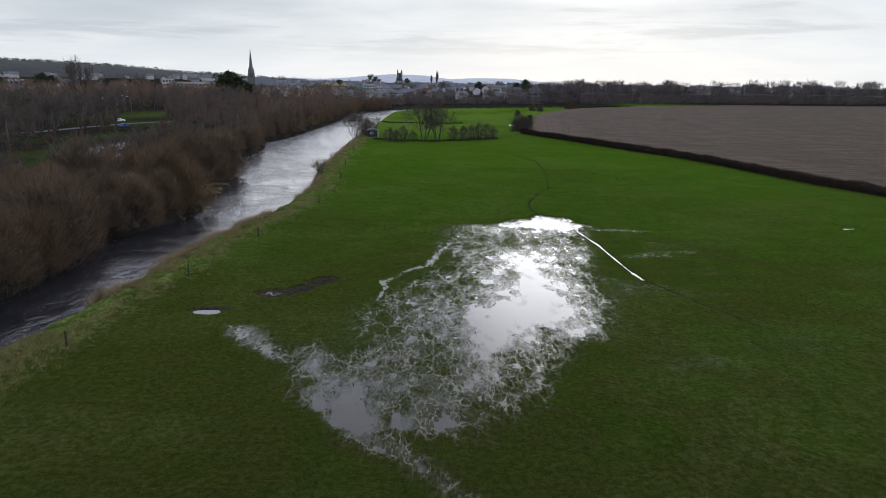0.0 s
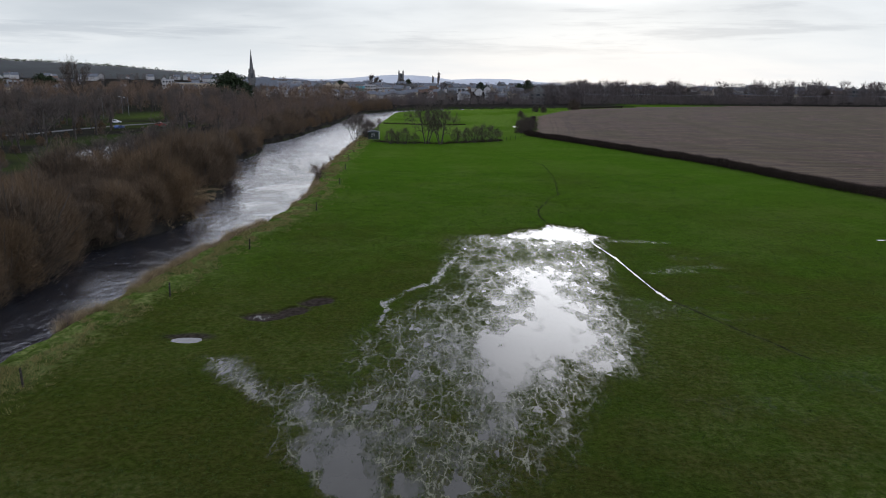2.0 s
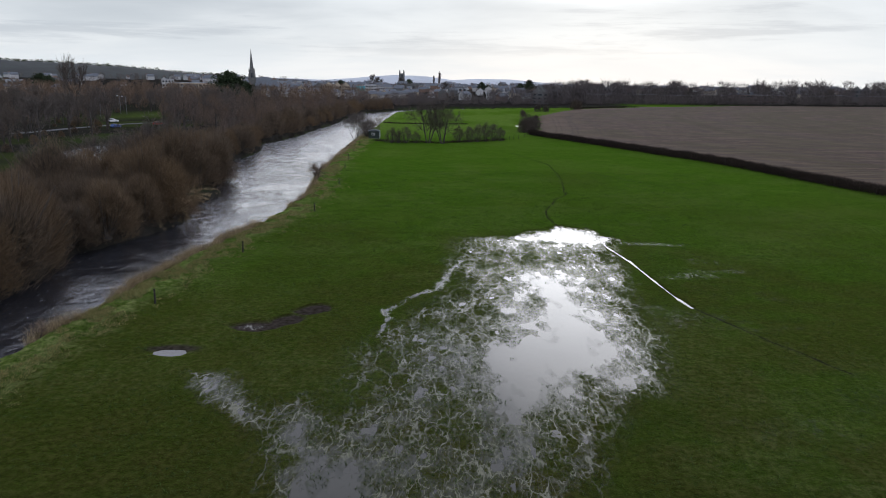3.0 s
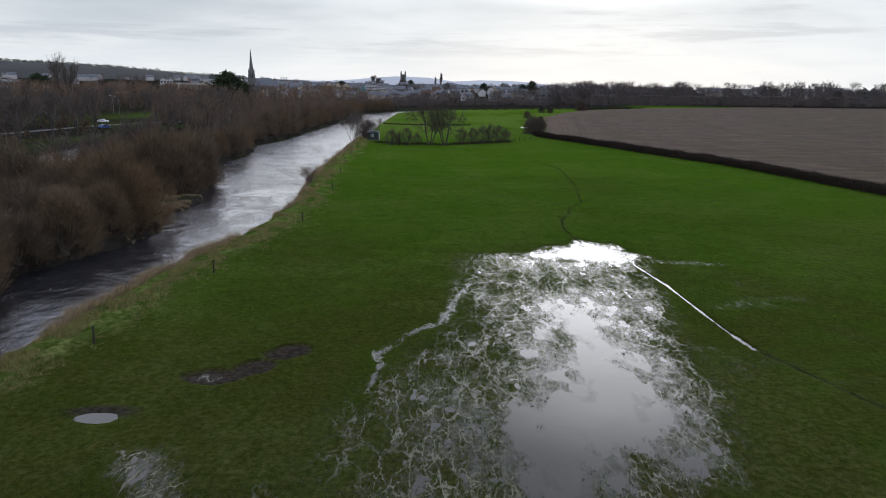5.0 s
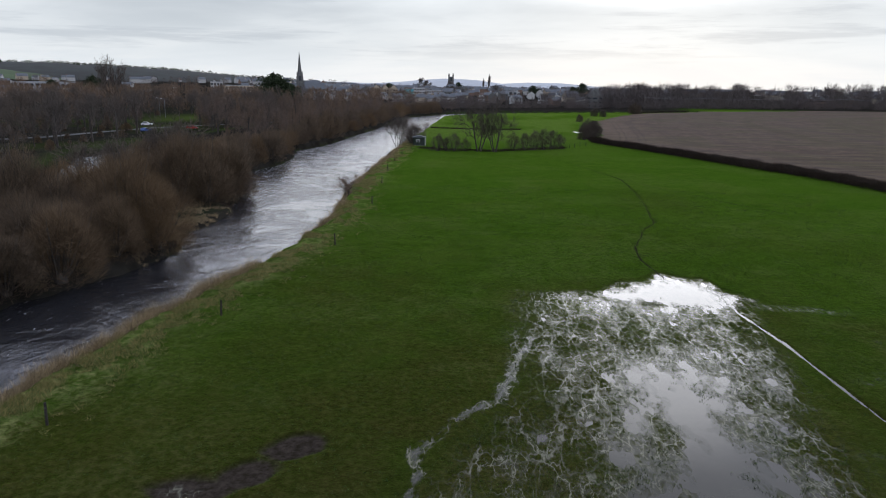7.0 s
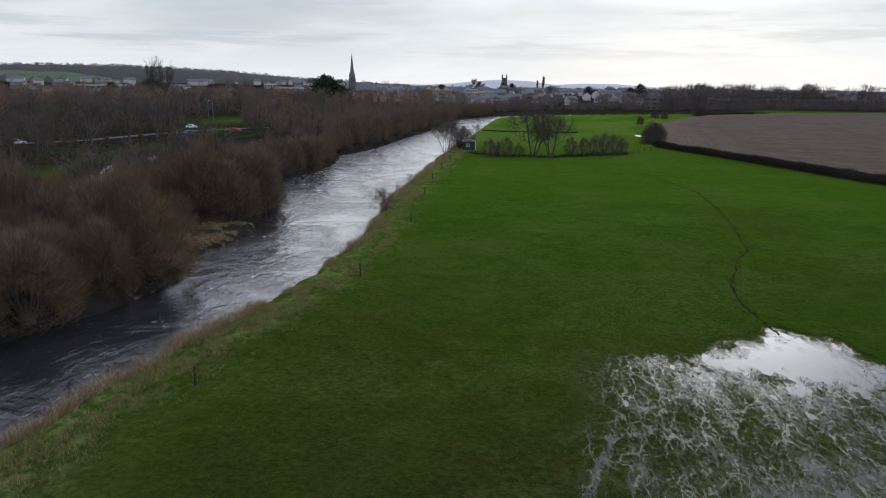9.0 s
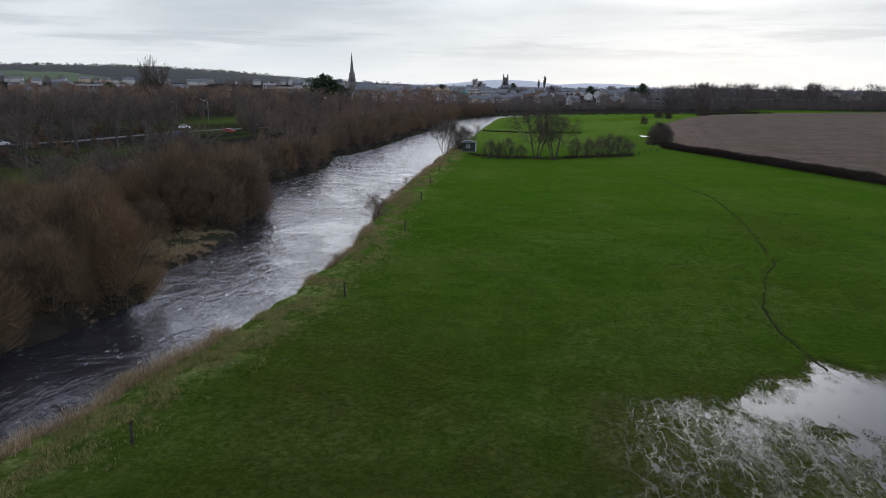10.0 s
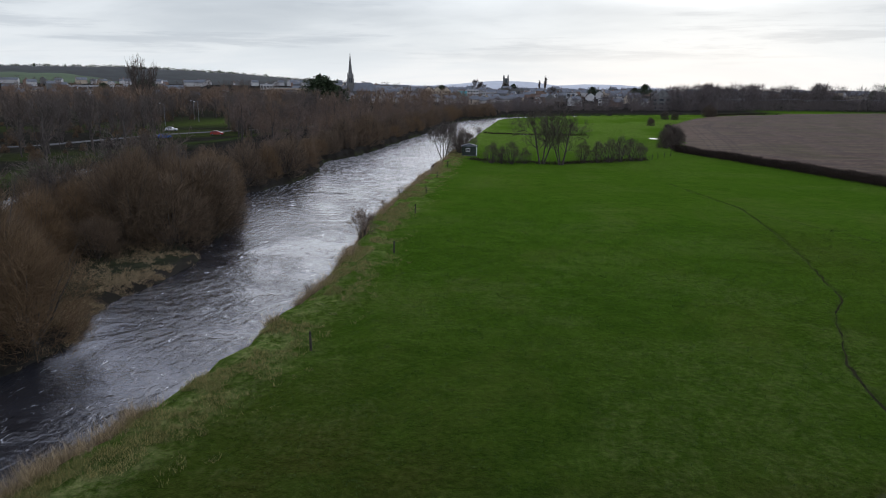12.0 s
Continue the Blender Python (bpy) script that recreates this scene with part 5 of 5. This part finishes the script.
def block(name, x, y, w, d, h, wall, roof, label, category, turn=0, bands=0, rows=0, bays=0, band="glass_dark", gables=0, lift=0.0):
    """A larger town building with a flat or gabled roof and its window bays."""
    z = height(x, y) + lift
    ob = thing(name, pose(x, y, z, 0, 0, -math.degrees(math.atan2(x, y)) + turn), label, category)
    body = part("wall", (boxes((-w / 2, w / 2, -d / 2, d / 2, -1.5 - lift, h)), M[wall]), ob)
    if gables:
        step_w = w / gables
        for k in range(gables):
            bm = bmesh.new()
            c = -w / 2 + step_w * (k + 0.5)
            prism(bm, [(c - step_w * 0.48, h), (c + step_w * 0.48, h), (c, h + step_w * 0.42)], -d / 2 - 0.1, d / 2)
            part("gable", (bm, M[wall]), ob)
            bm = bmesh.new()
            for s in (-1, 1):
                prism(bm, [(c + s * step_w * 0.53, h - 0.1), (c + s * step_w * 0.53, h + 0.2), (c, h + step_w * 0.42 + 0.5), (c, h + step_w * 0.42 + 0.12)], -d / 2 - 0.3, d / 2 + 0.2)
            part("roof", (bm, M[roof]), ob)
    else:
        part("roof", (boxes((-w / 2 - 0.4, w / 2 + 0.4, -d / 2 - 0.4, d / 2 + 0.4, h + 0.01, h + 0.7)), M[roof]), ob)
    for r in range(rows):
        for k in range(bays):
            c, f = -w / 2 + w / bays * (k + 0.5), h / rows * (r + 0.3)
            part("window", (boxes((c - w / bays * 0.3, c + w / bays * 0.3, -d / 2 - 0.06, -d / 2 + 0.1, f, f + h / rows * 0.45)), M[band]), body)
    return ob


spire_church()
tower_church()
block("teal_centre", -112, 892, 10.5, 14, 7.5, "teal", "metal_roof", "modern building glazed in teal panels", "building", rows=1, bays=3, band="teal", lift=3.0)
block("white_centre", -100, 895, 13, 14, 7.0, "render_white", "metal_roof", "modern white building with a dark window band", "building", rows=2, bays=4, lift=4.5)
block("white_annexe", -83, 900, 17, 12, 7.0, "render_white", "metal_roof", "low white flat-roofed building", "building", rows=2, bays=6, lift=2.0)
block("cream_apartments", -137, 868, 30, 12, 9.5, "render_cream", "tile", "cream apartment building with a row of gables", "building", rows=3, bays=9, gables=3, lift=1.5)
block("cream_wing", -160, 872, 16, 11, 6.5, "stone", "slate", "grey wing beside the cream apartments", "building", rows=2, bays=4, gables=1, lift=1.0)
block("pale_shed", 2, 1010, 34, 20, 7.0, "metal_roof", "slate", "large pale grey metal shed", "shed", rows=1, bays=6)
block("market_hall", -62, 1010, 30, 16, 7, "stone", "slate", "grey stone hall with tall columned bays", "building", rows=1, bays=7, gables=5, lift=3)
block("white_terrace", 48, 790, 24, 9, 6.5, "render_white", "slate", "white two-storey terrace at the edge of the town", "house", rows=2, bays=8)
block("ruined_mill", 80, 676, 16, 12, 10, "stone", "slate", "old grey stone mill with a steep gable", "mill", rows=3, bays=3, gables=1)
block("mill_tower", 93, 674, 7, 7, 13, "stone", "stone", "square grey stone tower beside the mill", "tower", rows=3, bays=1)
block("west_white_works", -328, 842, 13, 12, 9, "render_white", "metal_roof", "white factory building on the rise", "factory", rows=2, bays=4, lift=6)
block("west_works", -300, 850, 48, 20, 5.5, "render_cream", "metal_roof", "long pale factory roof on the rise", "factory", rows=1, bays=12, lift=6)
block("long_depot", -520, 820, 62, 20, 6.5, "metal_roof", "metal_roof", "long pale depot roof among the trees", "depot", rows=1, bays=12, lift=4)
block("east_school", 330, 800, 52, 14, 7, "brick", "slate", "long brown school building behind the field", "school", rows=2, bays=16)
block("hill_house", 442, 800, 17, 11, 9, "stone", "slate", "stone house with two gables on the skyline", "house", rows=2, bays=5, gables=2, lift=4)


def hill(name, az, elev, near, deep, mat, label, seed, rough=0.15, kind="structure"):
    """A ridge seen from afar: elevations (degrees) at azimuths (degrees right of +y), rising from near over deep metres."""
    cols, rows_n = 160, 14
    a = np.linspace(az[0], az[-1], cols)
    e = np.interp(a, az, elev)
    verts = []
    for j in range(rows_n):
        t = j / (rows_n - 1)
        r = near + deep * t
        rise = math.sin(min(1.0, t * 1.25) * math.pi / 2)
        crest = 18 + np.tan(np.radians(e)) * (near + deep * 0.8)
        z = np.where(e > 0.02, crest * rise, 0) * (1 + rough * (fbm(a * 1.3, np.full(cols, t * 4.0), seed) - 0.5)) - 1.0 + 12.0 * (1 - t) * (e > 0.02)
        verts.append(np.stack([np.sin(np.radians(a)) * r, np.cos(np.radians(a)) * r, z], 1))
    verts = np.concatenate(verts)
    i = np.arange(cols * rows_n).reshape(rows_n, cols)
    faces = np.stack([i[:-1, :-1].ravel(), i[:-1, 1:].ravel(), i[1:, 1:].ravel(), i[1:, :-1].ravel()], 1)
    return tagged(new(name, mesh(name, verts, faces, M[mat], True)), label, "hill", kind=kind)


HILL_AZ, HILL_UP = [-60, -50, -41, -32, -27, -23.8, -19.8, -15, -11], [0.8, 0.95, 1.05, 1.1, 0.92, 0.75, 0.42, 0.2, 0.0]
hill("backdrop_west_hill", HILL_AZ, HILL_UP, 1650, 800, "hill", "dark wooded hill beyond the town", 3)
hill("backdrop_pasture", [-60, -45, -41, -38, -35.5, -33, -31], [0.5, 0.62, 0.68, 0.70, 0.66, 0.5, 0.1], 1560, 620, "hill_green", "green pasture high on the wooded hill", 5, 0.04)
hill("backdrop_far_hill", [-22, -17, -13, -10, -8, -6, -4.5, -2, 0, 2, 4.5, 7, 9], [0.0, 0.22, 0.2, 0.12, 0.26, 0.46, 0.56, 0.48, 0.22, 0.34, 0.32, 0.12, 0.0], 3500, 700, "hill_far", "distant hills on the horizon, coloured pale blue for haze", 9, 0.05)
rng = np.random.default_rng(91)
a = np.radians(rng.uniform(-58, -16, 900))
d = rng.uniform(2180, 2380, 900)
far_wood("ridge_wood", np.sin(a) * d, np.cos(a) * d, 11.0, rng, "dark line of trees along the hill", 60, "needle", 0.45,
         18 + np.tan(np.radians(np.interp(np.degrees(a), HILL_AZ, HILL_UP))) * 2290 - 4.0, 7.0)


def puddle(x, y, rx, ry, turn):
    rng = np.random.default_rng(int(abs(x) * 7))
    pts = []
    for k in range(28):
        t = 2 * math.pi * k / 28
        s = 1 + 0.25 * math.sin(3 * t + x) + rng.uniform(-0.12, 0.12)
        pts.append((rx * s * math.cos(t), ry * s * math.sin(t)))
    zs = max(height(x + px, y + py) for px, py in pts + [(0, 0)]) + 0.01
    bm = bmesh.new()
    bm.faces.new([bm.verts.new((px, py, 0)) for px, py in pts])
    ring = bmesh.ops.extrude_face_region(bm, geom=bm.faces[:])
    bmesh.ops.translate(bm, verts=[v for v in ring["geom"] if isinstance(v, bmesh.types.BMVert)], vec=(0, 0, -0.35))
    bmesh.ops.recalc_face_normals(bm, faces=bm.faces)
    me = bpy.data.meshes.new("puddle")
    bm.to_mesh(me)
    bm.free()
    me.materials.append(M["pool"])
    ob = new("puddle", me)
    ob.matrix_basis = pose(x, y, zs, 0, 0, turn)
    tagged(ob, "rain water puddle lying in the meadow", "puddle", "puddles in the far meadow")


for x, y, rx, ry, turn in ((27.5, 312, 1.6, 3.4, 10), (-15.5, 319, 2.8, 0.9, 0), (-6, 324, 1.2, 0.6, 0), (52, 90.5, 0.8, 0.25, 10)):
    puddle(x, y, rx, ry, turn)

# ---- the park beyond the back channel: road, cars, lamps ----
def strip(name, pts, wide, mat, label, category, lift=0.06):
    """A road or path laid over the ground along a line."""
    fine = []
    for (ax, ay), (bx, by) in zip(pts[:-1], pts[1:]):
        count = max(2, int(math.hypot(bx - ax, by - ay) / 3))
        fine += [(ax + (bx - ax) * k / count, ay + (by - ay) * k / count) for k in range(count)]
    fine.append(pts[-1])
    verts, faces = [], []
    for k, (x, y) in enumerate(fine):
        a, b = fine[max(k - 1, 0)], fine[min(k + 1, len(fine) - 1)]
        run = math.hypot(b[0] - a[0], b[1] - a[1])
        nx, ny = -(b[1] - a[1]) / run, (b[0] - a[0]) / run
        z = max(height(x + nx * s * wide, y + ny * s * wide) for s in (-0.5, 0, 0.5)) + lift
        verts += [(x + nx * wide / 2, y + ny * wide / 2, z), (x - nx * wide / 2, y - ny * wide / 2, z),
                  (x + nx * wide / 2, y + ny * wide / 2, z - 0.5), (x - nx * wide / 2, y - ny * wide / 2, z - 0.5)]
        if k:
            o, q = 4 * (k - 1), 4 * k
            faces += [(o, o + 1, q + 1, q), (o + 2, o, q, q + 2), (o + 1, o + 3, q + 3, q + 1)]
    return tagged(new(name, mesh(name, verts, faces, mat)), label, category, kind="structure")


strip("road_park", [(-190, 176), (-150, 214), (-138, 236), (-135, 262), (-130, 288), (-118, 312), (-104, 334), (-98, 372)], 4.2, M["asphalt"], "grey tarmac park road between the trees", "road")


def build_car(x, y, turn, paint, colour):
    z = height(x, y) + 0.07
    ob = thing("parked_car", pose(x, y, z, 0, 0, turn), colour + " parked hatchback car beside the park road", "car", "cars in the park")
    bm = bmesh.new()
    prism(bm, [(-2.0, 0.3), (2.05, 0.3), (2.1, 0.62), (1.95, 0.85), (1.0, 0.95), (0.35, 1.42), (-1.2, 1.45), (-1.9, 0.98), (-2.08, 0.7)], -0.84, 0.84)
    bmesh.ops.bevel(bm, geom=bm.edges[:], offset=0.05, segments=1, affect="EDGES")
    part("body", (bm, M[paint]), ob)
    part("windscreen", (boxes((0.42, 0.95, -0.72, 0.72, 0.98, 1.02)), M["glass_dark"]), ob)
    for s in (-1, 1):
        part("side_window", (boxes((-1.35, 0.3, s * 0.845 - 0.01, s * 0.845 + 0.01, 0.98, 1.32)), M["glass_dark"]), ob)
        part("headlight", (boxes((2.0, 2.09, s * 0.6 - 0.16, s * 0.6 + 0.16, 0.62, 0.76)), M["white_paint"]), ob)
        for fx in (-1.3, 1.3):
            bm = bmesh.new()
            bmesh.ops.create_cone(bm, cap_ends=True, segments=14, radius1=0.32, radius2=0.32, depth=0.2, matrix=Matrix.Translation((fx, s * 0.76, 0.32)) @ Matrix.Rotation(radians(90), 4, "X"))
            wheel = part("wheel", (bm, M["tyre"]), ob)
            bm = bmesh.new()
            bmesh.ops.create_cone(bm, cap_ends=True, segments=10, radius1=0.19, radius2=0.17, depth=0.22, matrix=Matrix.Translation((fx, s * 0.77, 0.32)) @ Matrix.Rotation(radians(90), 4, "X"))
            part("rim", (bm, M["galvanised"]), wheel)


build_car(-121.5, 266, 80, "car_blue", "blue")
build_car(-113.5, 284, 15, "car_red", "red")
build_car(-138.5, 300, 20, "car_white", "white")
build_car(-145, 218, 50, "car_white", "white")

glow, n = material("lamp_glow")
n.add("ShaderNodeOutputMaterial", None, Surface=n.add("ShaderNodeEmission", None, Color=(1.0, 0.72, 0.32, 1), Strength=2.2).outputs[0])
pale_glow, n = material("pale_lamp_glow")
n.add("ShaderNodeOutputMaterial", None, Surface=n.add("ShaderNodeEmission", None, Color=(1.0, 0.93, 0.8, 1), Strength=1.1).outputs[0])


def street_lamp(x, y, turn, lit):
    ob = thing("street_lamp", pose(x, y, height(x, y), 0, 0, turn), "tall galvanised street lamp, lit" if lit else "tall galvanised street lamp", "lamp post", "street lamps")
    b = Builder()
    b.tube([(0, 0, -0.4), (0, 0, 5.0), (0, 0, 8.6)], [0.11, 0.08, 0.06], 8)
    part("pole", b.mesh("pole", M["galvanised"]), ob)
    b = Builder()
    b.tube([(0, 0, 8.5), (0.4, 0, 8.9), (1.3, 0, 9.05)], [0.05, 0.045, 0.04], 6)
    part("arm", b.mesh("arm", M["galvanised"]), ob)
    head = part("head", (boxes((1.2, 1.95, -0.16, 0.16, 8.98, 9.14), bevel=0.03), M["galvanised"]), ob)
    part("lens", (boxes((1.24, 1.9, -0.2, 0.2, 8.82, 8.97)), glow if lit == 2 else pale_glow if lit else M["white_paint"]), head)


for k, (x, y, lit) in enumerate([(-146.4, 396.5, 1), (-136.4, 418.7, 2), (-146.6, 487.7, 1), (-152.7, 563.7, 1), (-172, 380, 0), (-163, 367, 0), (-158, 330, 0)]):
    street_lamp(x, y, 40 * k, lit)

# ---- the power line along the far side of the fields ----
def wooden_pole(x, y):
    ob = thing("utility_pole", pose(x, y, height(x, y), 0, 0, 8), "wooden utility pole with a crossarm", "pole", "utility poles")
    b = Builder()
    b.tube([(0, 0, -0.5), (0, 0, 5), (0, 0, 10.5)], [0.19, 0.16, 0.13], 8)
    part("pole", b.mesh("pole", M["bark_pale"]), ob)
    part("crossarm", (boxes((-1.1, 1.1, -0.07, 0.07, 9.8, 9.95)), M["bark_pale"]), ob)
    for s in (-1.0, 0.0, 1.0):
        bm = bmesh.new()
        bmesh.ops.create_cone(bm, cap_ends=True, segments=8, radius1=0.06, radius2=0.04, depth=0.24, matrix=Matrix.Translation((s, 0, 10.07)))
        part("insulator", (bm, M["glass_dark"]), ob)


poles = [(118, 648), (176, 668), (236, 690), (300, 694), (364, 697), (430, 700)]
for x, y in poles:
    wooden_pole(x, y)
for (ax, ay), (bx, by) in zip(poles[:-1], poles[1:]):
    za, zb = height(ax, ay) + 10.1, height(bx, by) + 10.1
    ob = thing("power_cable", pose(0, 0, 0), "slack power cables strung between utility poles", "cable", "power cables")
    for s in (-1.0, 0.0, 1.0):
        b = Builder()
        b.tube([(ax + (bx - ax) * t + s, ay + (by - ay) * t, za + (zb - za) * t - 4 * 1.1 * t * (1 - t)) for t in np.linspace(0, 1, 9)], [0.035] * 9, 3)
        part("wire", b.mesh("wire", M["galvanised"]), ob)


# ---- a washed-up stump and stones at the river's edge by the hut ----
def boulder(x, y, z, size, seed, mat, name, label, category, group=""):
    bm = bmesh.new()
    bmesh.ops.create_icosphere(bm, subdivisions=3, radius=size)
    for v in bm.verts:
        q = v.co.normalized()
        v.co = q * size * (0.8 + 0.45 * noise.noise(q * 1.7 + Vector((seed, 0, 0))) + 0.12 * noise.noise(q * 5.0 + Vector((0, seed, 0))))
        v.co.z *= 0.7
    me = bpy.data.meshes.new(name)
    bm.to_mesh(me)
    bm.free()
    me.materials.append(mat)
    ob = new(name, me)
    ob.matrix_basis = pose(x, y, z, 0, 0, seed * 40)
    tagged(ob, label, category, group)


boulder(-31.4, 223.5, -1.4, 1.1, 1.3, M["bark"], "tree_stump", "dark washed-up tree stump at the water's edge", "stump")
for k, (x, y, s) in enumerate(((-30.9, 225.6, 0.6), (-31.8, 221.6, 0.5), (-31.2, 219.0, 0.45))):
    boulder(x, y, -1.7 + 0.2 * s, s, 2.1 + k, M["stone"], "bank_stone", "wet grey stone at the water's edge", "stone", "stones at the water's edge")
for k, (x, y) in enumerate(((17.5, 237.5), (19.2, 240.2), (21.0, 243.0), (23.2, 247.5))):
    fence_post(x, y, (2, -3, 1, 3)[k])


# ---- narrow paths trodden into the grass ----
def trodden_path(pts, wide, seed, label):
    rng = np.random.default_rng(seed)
    pts = np.array(pts, float)
    run = np.concatenate([[0], np.cumsum(np.hypot(*np.diff(pts, axis=0).T))])
    s = np.arange(0, run[-1], 0.35)
    x, y = np.interp(s, run, pts[:, 0]), np.interp(s, run, pts[:, 1])
    ease = np.ones(9) / 9
    x, y = [np.convolve(np.pad(v, 4, "edge"), ease, "valid") for v in (x, y)]
    x = x + 0.5 * (fbm(s * 0.25, s * 0 + seed, 151) - 0.5) + 0.25 * (fbm(s * 0.9, s * 0 + seed, 152) - 0.5)
    half = wide * 0.5 * (0.35 + 0.65 * step(150, 112, y)) * (0.35 + 1.3 * fbm(s * 0.6, s * 0 + seed, 153)) * step(0.36, 0.46, fbm(s * 0.35, s * 0 + seed, 154))
    verts, faces = [], []
    for k in range(len(s)):
        for u in (-1.0, -0.4, 0.4, 1.0):
            px = x[k] + u * (half[k] + 0.02)
            verts.append((px, y[k], height(px, y[k]) + (0.012 if abs(u) == 1 else 0.022)))
        if k:
            faces += [(4 * k - 4 + j, 4 * k - 3 + j, 4 * k + 1 + j, 4 * k + j) for j in range(3)]
    return tagged(new("path", mesh("path", np.array(verts), faces, M["trodden"], True)), label, "path", kind="structure")


trodden_path(TRACK, 0.11, 1, "narrow dark muddy track trodden across the meadow")
trodden_path(TRACK_SIDE, 0.2, 2, "faint side track trodden in the meadow grass")
trodden_path(STREAM_DRY, 0.15, 3, "dark muddy end of the drainage rill")
